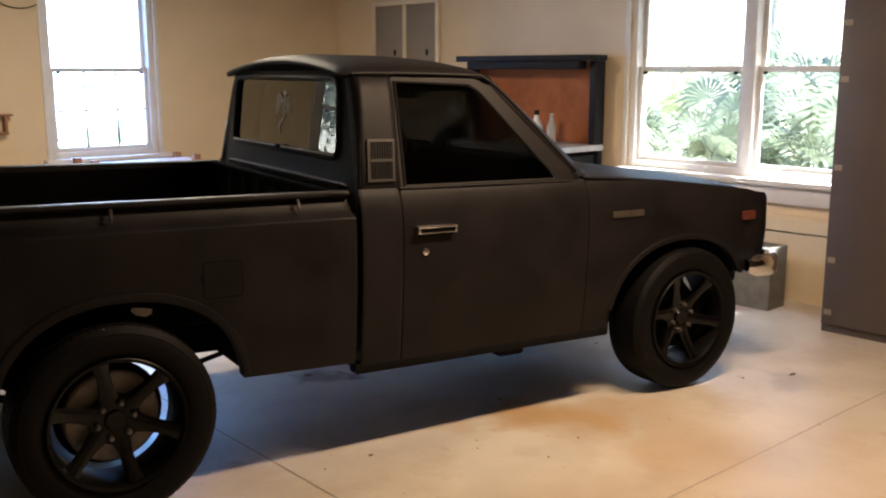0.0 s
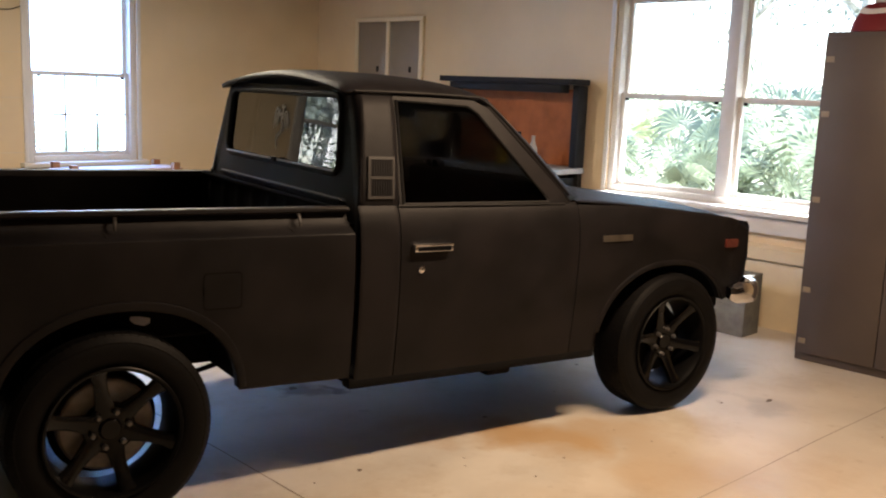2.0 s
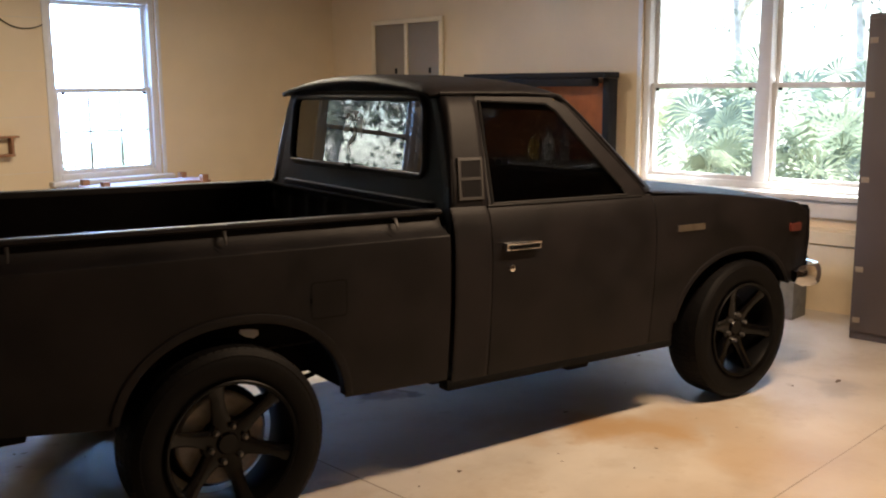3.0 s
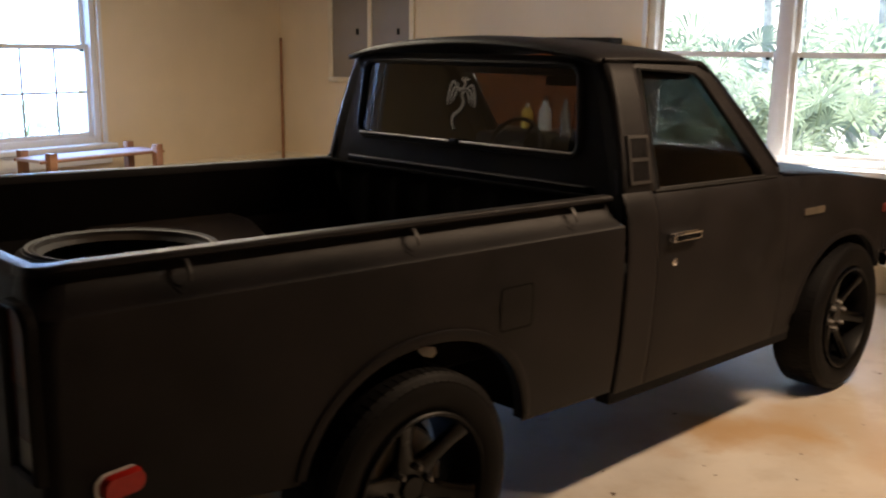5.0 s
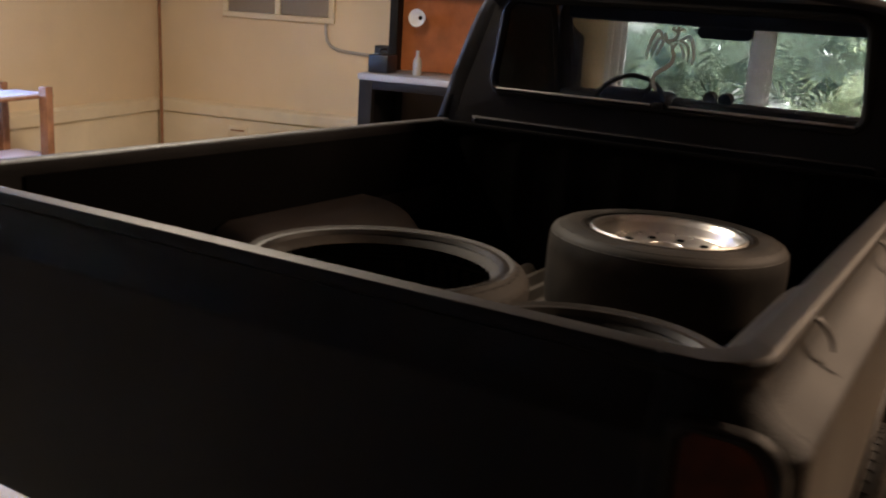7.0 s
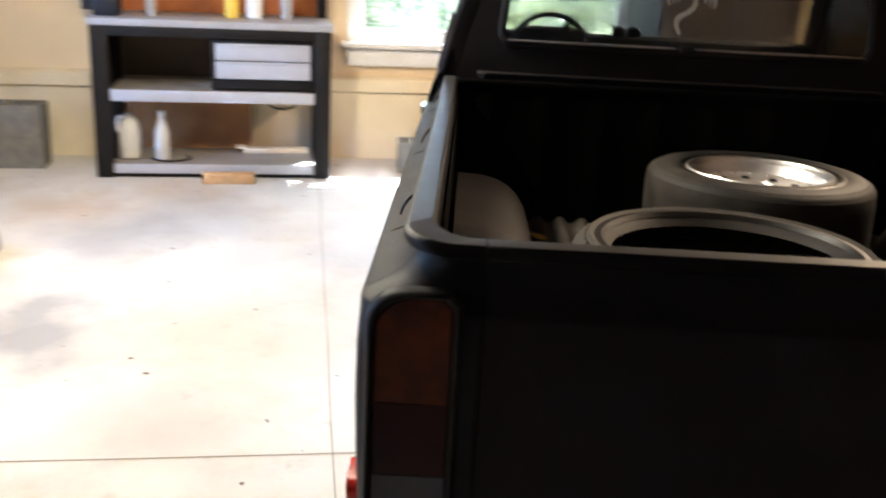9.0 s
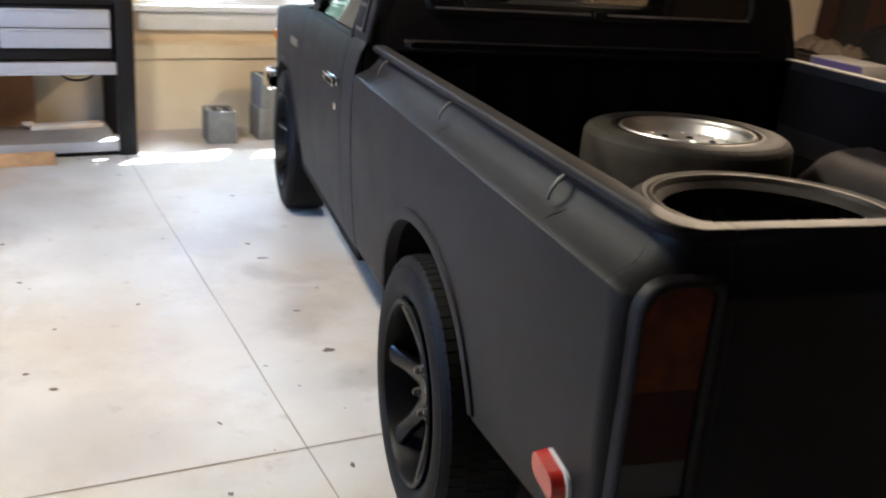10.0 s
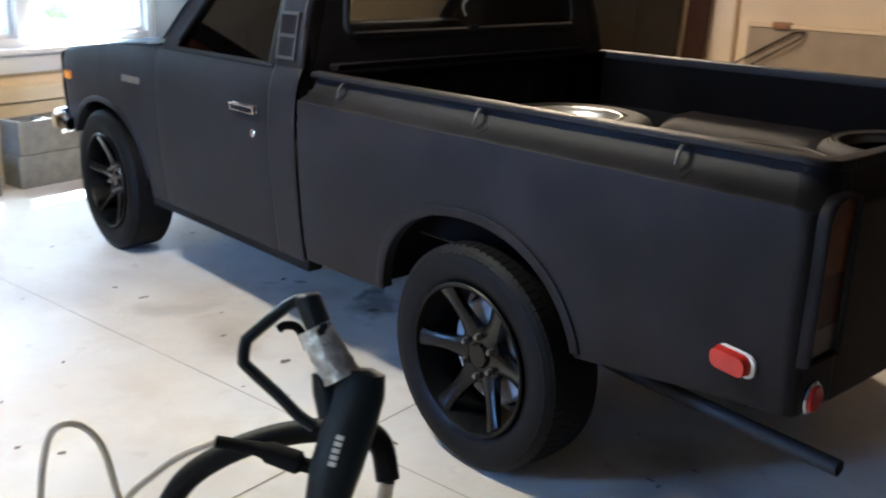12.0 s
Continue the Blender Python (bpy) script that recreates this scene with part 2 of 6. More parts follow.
STAINS = [
    # five broad tan areas that darken the floor right of the truck
    (-3.6, -6.5, 1.1, (0.38, 0.27, 0.16), 0.40),
    (-2.4, -6.4, 1.0, (0.38, 0.27, 0.16), 0.35),
    (-4.7, -6.2, 1.0, (0.36, 0.26, 0.16), 0.40),
    (-1.4, -6.9, 0.8, (0.40, 0.29, 0.18), 0.30),
    (-5.6, -6.6, 0.9, (0.36, 0.26, 0.16), 0.40),
    (-3.02, -2.25, 0.30, (0.25, 0.24, 0.23), 0.85),
    (-2.73, -2.14, 0.22, (0.26, 0.25, 0.24), 0.75),
    (-1.71, -2.35, 0.45, (0.28, 0.27, 0.26), 0.5),
    (-1.53, -2.79, 0.40, (0.36, 0.36, 0.36), 0.30),
    (-1.21, -1.96, 0.35, (0.42, 0.28, 0.14), 0.40),
    (-0.87, -2.54, 0.30, (0.42, 0.28, 0.14), 0.35),
    (-2.74, -5.28, 0.28, (0.42, 0.28, 0.14), 0.85),
    (-2.82, -5.10, 0.22, (0.42, 0.28, 0.14), 0.75),
    (-2.47, -5.46, 0.30, (0.42, 0.28, 0.14), 0.40),
    (-3.13, -4.88, 0.20, (0.42, 0.28, 0.14), 0.45),
    (-2.67, -5.82, 0.30, (0.42, 0.28, 0.14), 0.35),
    (-1.59, -5.67, 0.16, (0.28, 0.27, 0.26), 0.5),
    (-2.68, -4.08, 0.05, (0.08, 0.07, 0.06), 0.80),
    (-3.24, -4.06, 0.12, (0.09, 0.08, 0.07), 0.75),
    (-3.13, -4.11, 0.06, (0.07, 0.06, 0.055), 0.80),
    (-2.88, -3.98, 0.20, (0.2, 0.18, 0.16), 0.40),
    (-3.04, -3.48, 0.22, (0.24, 0.20, 0.16), 0.45),
    (-2.71, -3.63, 0.16, (0.26, 0.22, 0.18), 0.4),
    (-3.58, -3.64, 0.2, (0.22, 0.20, 0.18), 0.4),
    (-2.15, -3.38, 0.3, (0.34, 0.32, 0.30), 0.35),
    (-3.64, -2.68, 0.35, (0.36, 0.34, 0.32), 0.35),
    (-4.76, -3.68, 0.25, (0.14, 0.13, 0.13), 0.5),
    (-3.5, -1.94, 0.3, (0.36, 0.35, 0.34), 0.3),
]


def floor_material():
    m = material("sealed_concrete", (0.555, 0.525, 0.475), 0.42, vary=0.10, scale=2.5, bump=0.05, bump_scale=40,
                 second=(0.40, 0.31, 0.20), second_scale=0.9, second_amount=0.6)
    nt = m.node_tree
    b = nt.nodes["Principled BSDF"]
    old = b.inputs["Base Color"].links[0].from_socket
    co = nt.nodes.new("ShaderNodeTexCoord")
    vor = nt.nodes.new("ShaderNodeTexNoise")
    vor.inputs["Scale"].default_value, vor.inputs["Detail"].default_value = 9.0, 10.0
    nt.links.new(co.outputs["Object"], vor.inputs["Vector"])
    ramp = nt.nodes.new("ShaderNodeValToRGB")
    ramp.color_ramp.elements[0].position, ramp.color_ramp.elements[1].position = 0.64, 0.76
    ramp.color_ramp.elements[0].color, ramp.color_ramp.elements[1].color = (0, 0, 0, 1), (0.45, 0.45, 0.45, 1)
    nt.links.new(vor.outputs["Fac"], ramp.inputs["Fac"])
    mix = nt.nodes.new("ShaderNodeMix")
    mix.data_type = "RGBA"
    nt.links.new(ramp.outputs["Color"], mix.inputs[0])
    nt.links.new(old, mix.inputs[6])
    mix.inputs[7].default_value = (0.27, 0.22, 0.16, 1)
    mott = nt.nodes.new("ShaderNodeTexNoise")
    mott.inputs["Scale"].default_value, mott.inputs["Detail"].default_value, mott.inputs["Roughness"].default_value = 2.6, 9.0, 0.68
    nt.links.new(co.outputs["Object"], mott.inputs["Vector"])
    ramp2 = nt.nodes.new("ShaderNodeValToRGB")
    ramp2.color_ramp.elements[0].position, ramp2.color_ramp.elements[1].position = 0.50, 0.70
    ramp2.color_ramp.elements[0].color, ramp2.color_ramp.elements[1].color = (0, 0, 0, 1), (0.42, 0.42, 0.42, 1)
    nt.links.new(mott.outputs["Fac"], ramp2.inputs["Fac"])
    mix2 = nt.nodes.new("ShaderNodeMix")
    mix2.data_type = "RGBA"
    nt.links.new(ramp2.outputs["Color"], mix2.inputs[0])
    nt.links.new(mix.outputs[2], mix2.inputs[6])
    mix2.inputs[7].default_value = (0.36, 0.285, 0.20, 1)
    out = mix2.outputs[2]
    # old spills, smudges and broad tan areas: place in the room, size, colour, strength
    wob = nt.nodes.new("ShaderNodeTexNoise")
    wob.inputs["Scale"].default_value, wob.inputs["Detail"].default_value = 3.0, 6.0
    nt.links.new(co.outputs["Object"], wob.inputs["Vector"])
    off = nt.nodes.new("ShaderNodeVectorMath")
    off.operation = "MULTIPLY_ADD"
    nt.links.new(wob.outputs["Color"], off.inputs[0])
    off.inputs[1].default_value = (0.7, 0.7, 0.0)
    nt.links.new(co.outputs["Object"], off.inputs[2])
    for x, y, r, color, amount in STAINS:
        dist = nt.nodes.new("ShaderNodeVectorMath")
        dist.operation = "DISTANCE"
        nt.links.new(off.outputs["Vector"], dist.inputs[0])
        dist.inputs[1].default_value = (x + 0.35, y + 0.35, 0.0)
        fade = nt.nodes.new("ShaderNodeMapRange")
        fade.inputs["From Min"].default_value, fade.inputs["From Max"].default_value = r * 0.35, r
        fade.inputs["To Min"].default_value, fade.inputs["To Max"].default_value = amount, 0.0
        nt.links.new(dist.outputs["Value"], fade.inputs["Value"])
        mx = nt.nodes.new("ShaderNodeMix")
        mx.data_type = "RGBA"
        nt.links.new(fade.outputs["Result"], mx.inputs[0])
        nt.links.new(out, mx.inputs[6])
        mx.inputs[7].default_value = (*color, 1)
        out = mx.outputs[2]
    nt.links.new(out, b.inputs["Base Color"])
    return m


FLOOR = floor_material()
FAINTJOINT = material("pale_joint_filler", (0.31, 0.27, 0.23), 0.9, vary=0.2)
# second copy of the brake metal, toned for the light on the right
RIGHTBRAKE = material("right_side_cast_metal", (0.30, 0.275, 0.25), 0.6, metal=0.1, vary=0.25, scale=25)
BRAKE = material("dull_cast_metal", (0.32, 0.315, 0.31), 0.55, metal=0.35, vary=0.25, scale=25)
JOINT = material("dark_joint_filler", (0.20, 0.16, 0.12), 0.9, vary=0.2)
SPOT = material("dark_floor_spot", (0.13, 0.10, 0.075), 0.8, vary=0.3, scale=40)

# ---- mesh helpers ----
def mesh_of(name, bm, mat, smooth=True):
    me = bpy.data.meshes.new(name)
    bmesh.ops.recalc_face_normals(bm, faces=bm.faces)
    bm.to_mesh(me)
    bm.free()
    me.materials.append(mat)
    if smooth:
        for p in me.polygons:
            p.use_smooth = True
        me.set_sharp_from_angle(angle=radians(38))
    return me


def part(name, bm, mat, parent=None, label="", smooth=True, m=None):
    ob = new(name, mesh_of(name, bm, mat, smooth))
    ob.parent = parent
    if m is not None:
        ob.matrix_basis = m
    if label:
        ob["label"] = label
    return ob


def thing(name, m, label, category, group="", kind=""):
    ob = new(name)
    ob.empty_display_size = 0.1
    ob.matrix_basis = m
    return tagged(ob, label, category, group, kind)


def box(bm, a, b, bevel=0.0, m=None):
    a, b = Vector(a), Vector(b)
    v = bmesh.ops.create_cube(bm, size=1)["verts"]
    size, mid = b - a, (a + b) / 2
    for k in v:
        k.co = Vector((k.co.x * size.x, k.co.y * size.y, k.co.z * size.z)) + mid
    if bevel:
        es = list({e for k in v for e in k.link_edges})
        r = bmesh.ops.bevel(bm, geom=es, offset=bevel, segments=2, profile=0.5, affect="EDGES")
        v = list({k for f in r["faces"] for k in f.verts} | {k for k in v if k.is_valid})
    if m is not None:
        bmesh.ops.transform(bm, matrix=m, verts=[k for k in v if k.is_valid])
    return bm


def boxes(*specs, bevel=0.0):
    bm = bmesh.new()
    for a, b in specs:
        box(bm, a, b, bevel)
    return bm


def grid(bm, rows, close_u=False, close_v=False):
    vs = [[bm.verts.new(p) for p in row] for row in rows]
    nu, nv = len(vs), len(vs[0])
    for i in range(nu if close_u else nu - 1):
        for j in range(nv if close_v else nv - 1):
            q = [vs[i][j], vs[(i + 1) % nu][j], vs[(i + 1) % nu][(j + 1) % nv], vs[i][(j + 1) % nv]]
            if len({tuple(round(c, 6) for c in k.co) for k in q}) == 4:
                bm.faces.new(q)
            else:
                u = []
                for k in q:
                    if all((k.co - w.co).length > 1e-6 for w in u):
                        u.append(k)
                if len(u) == 3:
                    bm.faces.new(u)
    return vs


def lathe(bm, profile, steps=32, m=None, close=False):
    """profile: (radius, height) pairs round the z axis"""
    rows = []
    for i in range(steps):
        a = 2 * math.pi * i / steps
        rows.append([Vector((r * math.cos(a), r * math.sin(a), h)) for r, h in profile])
    if m is not None:
        rows = [[m @ p for p in row] for row in rows]
    grid(bm, rows, close_u=True, close_v=close)
    bmesh.ops.remove_doubles(bm, verts=bm.verts, dist=1e-5)
    return bm


def tube(bm, pts, r, sides=10, cap=True, flat=1.0):
    pts = [Vector(p) for p in pts]
    rad = r if isinstance(r, (list, tuple)) else [r] * len(pts)
    rows, up = [], None
    for i, p in enumerate(pts):
        d = (pts[min(i + 1, len(pts) - 1)] - pts[max(i - 1, 0)]).normalized()
        if up is None:
            up = Vector((0, 0, 1)) if abs(d.z) < 0.9 else Vector((1, 0, 0))
        side = d.cross(up).normalized()
        up = side.cross(d).normalized()
        rows.append([p + rad[i] * (math.cos(2 * math.pi * k / sides) * side + flat * math.sin(2 * math.pi * k / sides) * up) for k in range(sides)])
    vs = grid(bm, rows, close_v=True)
    if cap:
        bm.faces.new(vs[0][::-1])
        bm.faces.new(vs[-1])
    return bm


def smooth_path(pts, n=8):
    """Catmull-Rom through the points"""
    pts = [Vector(p) for p in pts]
    out = []
    for i in range(len(pts) - 1):
        a, b, c, d = pts[max(i - 1, 0)], pts[i], pts[i + 1], pts[min(i + 2, len(pts) - 1)]
        for k in range(n):
            t = k / n
            out.append(0.5 * (2 * b + (c - a) * t + (2 * a - 5 * b + 4 * c - d) * t * t + (3 * b - a - 3 * c + d) * t ** 3))
    out.append(pts[-1])
    return out


def rounded_loop(w, h, r, n=6):
    """a rounded rectangle, centred, as (u, v) pairs"""
    out = []
    for cx, cy, a0 in ((w / 2 - r, h / 2 - r, 0), (-w / 2 + r, h / 2 - r, 90), (-w / 2 + r, -h / 2 + r, 180), (w / 2 - r, -h / 2 + r, 270)):
        for k in range(n + 1):
            a = radians(a0 + 90 * k / n)
            out.append((cx + r * math.cos(a), cy + r * math.sin(a)))
    return out


def prism(bm, loop, to3, depth):
    """extrudes a closed loop of (u, v); to3(u, v, w) gives the place, w from 0 to depth"""
    a = [bm.verts.new(to3(u, v, 0)) for u, v in loop]
    b = [bm.verts.new(to3(u, v, depth)) for u, v in loop]
    bm.faces.new(a[::-1])
    bm.faces.new(b)
    for i in range(len(a)):
        j = (i + 1) % len(a)
        bm.faces.new([a[i], a[j], b[j], b[i]])
    return bm


def interp(x, table):
    for (x0, y0), (x1, y1) in zip(table, table[1:]):
        if x <= x1:
            t = 0 if x1 == x0 else min(1, max(0, (x - x0) / (x1 - x0)))
            return y0 + (y1 - y0) * t
    return table[-1][1]


def thicken(ob, t, offset=-1):
    mod = ob.modifiers.new("thickness", "SOLIDIFY")
    mod.thickness, mod.offset = t, offset
    wn_mod = ob.modifiers.new("flat_faces", "WEIGHTED_NORMAL")
    wn_mod.weight, wn_mod.keep_sharp = 100, True
    return ob

# ---- the room ----
WX0, WX1 = -7.7, 0.0     # along the side wall
WY0, WY1 = -9.3, 0.0     # along the window wall
H = 2.62
T = 0.2
FW = (-5.42, -3.53, 0.77, 2.22)     # front window: y0, y1, z0, z1
SW = (-2.86, -1.93, 0.76, 2.22)     # side window: x0, x1, z0, z1
SW2 = (-5.55, -4.62, 0.76, 2.22)    # second side window, mirrored in the cab glass

floor = part("floor", boxes(((WX0 - T, WY0 - T, -0.12), (WX1 + T, WY1 + T, 0.0))), FLOOR, m=ROOM, smooth=False)
tagged(floor, "light tan sealed concrete garage floor with stains", "floor", kind="structure")
joints = bmesh.new()
for y, slant in ((-3.31, 0.028), (-6.115, 0.0217)):
    rows = []
    for i in range(60):
        x = WX0 + (WX1 - WX0) * i / 59
        w = 0.0025 + 0.0012 * noise.noise((x * 3, y, 0))
        o = 0.006 * noise.noise((x * 1.3, y, 4))
        o -= slant * x     # not quite square to the wall
        rows.append([Vector((x, y + o - w, 0.0012)), Vector((x, y + o + w, 0.0012))])
    grid(joints, rows)
jo = part("floor_joint", joints, FAINTJOINT, m=ROOM, smooth=False)
tagged(jo, "faint worn joints running along the concrete floor", "floor joint", kind="structure")
joints = bmesh.new()
for x in (-3.89, -7.0):
    rows = []
    for i in range(60):
        y = WY0 + (WY1 - WY0) * i / 59
        w = 0.0024 + 0.0012 * noise.noise((x, y * 3, 0))
        o = 0.006 * noise.noise((x, y * 1.3, 4)) + 0.03 * (y + 3.0)
        rows.append([Vector((x + o - w, y, 0.0014)), Vector((x + o + w, y, 0.0014))])
    grid(joints, rows)
jo = part("floor_joint", joints, JOINT, m=ROOM, smooth=False)
tagged(jo, "thin dark saw-cut joints crossing the concrete floor", "floor joint", kind="structure")

ceiling = part("ceiling", boxes(((WX0 - T, WY0 - T, H), (WX1 + T, WY1 + T, H + 0.1))), CEIL, m=ROOM, smooth=False)
tagged(ceiling, "plain brown ceiling boards over the garage", "ceiling", kind="structure")


def wall_with_holes(name, along, u0, u1, w0, w1, holes, mat, label):
    """along 'y': the wall's length runs along y and its thickness from w0 to w1 in x"""
    bm = bmesh.new()
    us = sorted({u0, u1, *[h[0] for h in holes], *[h[1] for h in holes]})
    for a, b in zip(us, us[1:]):
        mine = [h for h in holes if h[0] <= a and b <= h[1]]
        spans = [(0.0, H)]
        for h in mine:
            spans = [s for lo, hi in spans for s in ((lo, min(hi, h[2])), (max(lo, h[3]), hi)) if s[1] - s[0] > 0.01]
        for lo, hi in spans:
            if along == "y":
                box(bm, (w0, a, lo), (w1, b, hi))
            else:
                box(bm, (a, w0, lo), (b, w1, hi))
    bmesh.ops.remove_doubles(bm, verts=bm.verts, dist=1e-5)
    ob = part(name, bm, mat, m=ROOM, smooth=False)
    return tagged(ob, label, "wall", kind="structure")


wall_with_holes("wall_front", "y", WY0 - T, WY1 + T, 0.0, T, [FW], WALL, "cream painted garage wall with a double window")
wall_with_holes("wall_side", "x", WX0, WX1, 0.0, T, [SW, SW2], WALL, "cream painted garage wall with one window")
wall_with_holes("wall_right", "x", WX0, WX1, WY0 - T, WY0, [], WALL, "cream painted wall behind stored boards")
# unseen back wall, kept dark so little light bounces onto the tailgate
wall_with_holes("wall_back", "y", WY0 - T, WY1 + T, WX0 - T, WX0, [], DARKBACK, "plain dark brown wall closing the unseen back")


def ledge(name, pts_of, a, b, label):
    """the thicker block base of a wall with a sloped top"""
    prof = [(0.004, 0.552), (-0.052, 0.535), (-0.058, 0.528), (-0.058, 0.452), (-0.05, 0.444), (-0.034, 0.440), (-0.034, 0.0), (0.004, 0.0)]
    bm = bmesh.new()
    n = 24
    rows = [[pts_of(a + (b - a) * i / n, d, z) for d, z in prof] for i in range(n + 1)]
    grid(bm, rows, close_v=True)
    ob = part(name, bm, STEMWALL, m=ROOM)
    return tagged(ob, label, "wall base", kind="structure")


ledge("baseboard_front", lambda u, d, z: Vector((d, u, z)), WY0, -0.034, "stained cream block wall base with a sloped ledge")
ledge("baseboard_side", lambda u, d, z: Vector((u, d, z)), WX0, -0.06, "stained cream block wall base with a sloped ledge")


def sash_window(name, m, w, h, sashes, label):
    """a window in its opening: local x across, y outwards, z up from the sill line"""
    win = thing(name, m, label, "window", kind="structure")
    f = 0.05
    part("window_frame", boxes(((-w / 2, 0.02, 0), (-w / 2 + f, 0.16, h)), ((w / 2 - f, 0.02, 0), (w / 2, 0.16, h)),
                               ((-w / 2 + f, 0.02, h - f), (w / 2 - f, 0.16, h)), ((-w / 2 + f, 0.02, 0), (w / 2 - f, 0.16, f)), bevel=0.004), WHITE, win)
    part("window_sill", boxes(((-w / 2 - 0.07, -0.085, -0.035), (w / 2 + 0.07, 0.03, 0.002)), bevel=0.008), WHITE, win)
    part("apron", boxes(((-w / 2 - 0.04, -0.045, -0.15), (w / 2 + 0.04, -0.001, -0.038)), bevel=0.006), WHITE, win)
    part("casing", boxes(((-w / 2 - 0.035, -0.012, 0.004), (-w / 2 - 0.001, 0.018, h + 0.03)), ((w / 2 + 0.001, -0.012, 0.004), (w / 2 + 0.035, 0.018, h + 0.03)),
                         ((-w / 2 - 0.001, -0.012, h + 0.001), (w / 2 + 0.001, 0.018, h + 0.03)), bevel=0.003), WHITE, win)
    sw = (w - 2 * f) / sashes
    for k in range(sashes):
        x0 = -w / 2 + f + k * sw
        if k:
            part("mullion", boxes(((x0 - 0.045, 0.012, f), (x0 + 0.045, 0.15, h - f)), bevel=0.004), WHITE, win)
        a, b = x0 + (0.045 if k else 0), x0 + sw - (0.045 if k < sashes - 1 else 0)
        mid = h / 2 - 0.02
        s = 0.032
        for z0, z1, y in ((f, mid + 0.02, 0.055), (mid - 0.02, h - f, 0.095)):
            part("sash", boxes(((a, y, z0), (a + s, y + 0.035, z1)), ((b - s, y, z0), (b, y + 0.035, z1)),
                               ((a + s, y, z0), (b - s, y + 0.035, z0 + s)), ((a + s, y, z1 - s), (b - s, y + 0.035, z1)), bevel=0.003), WHITE, win)
            p = part("pane", boxes(((a + s, y + 0.014, z0 + s), (b - s, y + 0.018, z1 - s))), PANEGLASS, win, smooth=False)
            p.visible_shadow = False
        part("sash_lock", boxes(((a + 0.05, 0.035, mid - 0.034), (a + 0.075, 0.055, mid - 0.014)), ((b - 0.075, 0.035, mid - 0.034), (b - 0.05, 0.055, mid - 0.014)), bevel=0.003), BLACKST, win)
    return win


sash_window("window_1", ROOM @ pose(0, (FW[0] + FW[1]) / 2, FW[2], 0, 0, -90), FW[1] - FW[0], FW[3] - FW[2], 2, "white double sash window looking onto palms")
side_window = sash_window("window_2", ROOM @ pose((SW[0] + SW[1]) / 2, 0, SW[2], 0, 0, 0), SW[1] - SW[0], SW[3] - SW[2], 1, "white single sash window, bright outside")
sash_window("window_3", ROOM @ pose((SW2[0] + SW2[1]) / 2, 0, SW2[2], 0, 0, 0), SW2[1] - SW2[0], SW2[3] - SW2[2], 1, "white single sash window, bright outside")
# thin bars in front of the lower pane
for x in (-0.135, 0.135):
    part("glazing_bar", boxes(((x - 0.009, 0.0605, 0.083), (x + 0.009, 0.0655, 0.692))), PANELGREY, side_window, smooth=False)
part("glazing_bar", boxes(((-0.38, 0.0552, 0.372), (0.38, 0.0602, 0.390))), PANELGREY, side_window, smooth=False)

# ---- the pickup truck ----
RAKE = 0.0195
TRUCK = thing("pickup_truck", pose(0, -0.0135, 0), "matte black old compact pickup truck parked on the garage floor", "pickup truck")


def raked(bm):
    for v in bm.verts:
        v.co.z -= RAKE * v.co.x
    return bm


def tpart(name, bm, mat, parent=None, label="", smooth=True, rake=True):
    return part(name, raked(bm) if rake else bm, mat, parent or TRUCK, label, smooth)


def mirrored(bm, side):
    if side < 0:
        for v in bm.verts:
            v.co.y = -v.co.y
        bmesh.ops.reverse_faces(bm, faces=bm.faces)
    return bm


RA = (0.068, 0.385, 0.352, 0.400)      # rear wheel arch: x, z, height, half length
FA = (2.580, 0.385, 0.378, 0.430)      # front wheel arch, longer than high
SQUARE = 2.2                           # both a little squarer than an ellipse
BELT = 1.058
REAR = -0.926


def arch_bottom(x, arch, base):
    cx, cz, r, rx = arch
    d = abs(x - cx) / rx
    return max(base, cz + r * max(0.0, 1 - d ** SQUARE) ** (1 / SQUARE)) if d < 1 else base


def arch_edge(arch, a, grow=0.0):
    """x and z on the edge of an arch at an angle, grown outwards"""
    cx, cz, r, rx = arch
    c, s = math.cos(a), math.sin(a)
    return cx + (rx + grow) * math.copysign(abs(c) ** (2 / SQUARE), c), cz + (r + grow) * abs(s) ** (2 / SQUARE)


def stations(a, b, arch, n=14):
    xs = [a + (b - a) * i / n for i in range(n + 1)]
    cx, cz, r, rx = arch
    xs += [cx + rx * math.cos(math.pi * k / 28) for k in range(29)]
    xs += [cx - rx - 0.0015, cx + rx + 0.0015]
    return sorted({round(x, 5) for x in xs if a - 1e-4 <= x <= b + 1e-4})


def side_y(z, x=0.0):
    y = interp(z, [(0.36, 0.760), (0.45, 0.775), (0.55, 0.786), (0.7, 0.797), (0.86, 0.801), (0.96, 0.796), (1.02, 0.782), (1.06, 0.762), (1.1, 0.73)])
    return y - interp(x, [(2.6, 0.0), (2.9, 0.008), (3.07, 0.024), (3.16, 0.055)])


# upper roll of the bed side: inward offset and height
ROLL = [(0.0, 0.944), (0.0, 0.953), (0.0006, 0.9575), (0.004, 0.9605), (0.012, 0.9642), (0.024, 0.9698), (0.038, 0.9770), (0.051, 0.9860), (0.062, 0.9970), (0.071, 1.0095), (0.077, 1.0215),
        (0.0785, 1.030), (0.066, 1.034), (0.056, 1.035), (0.053, 1.039), (0.054, 1.046), (0.060, 1.050), (0.088, 1.051), (0.094, 1.047), (0.097, 1.03), (0.099, 0.60)]


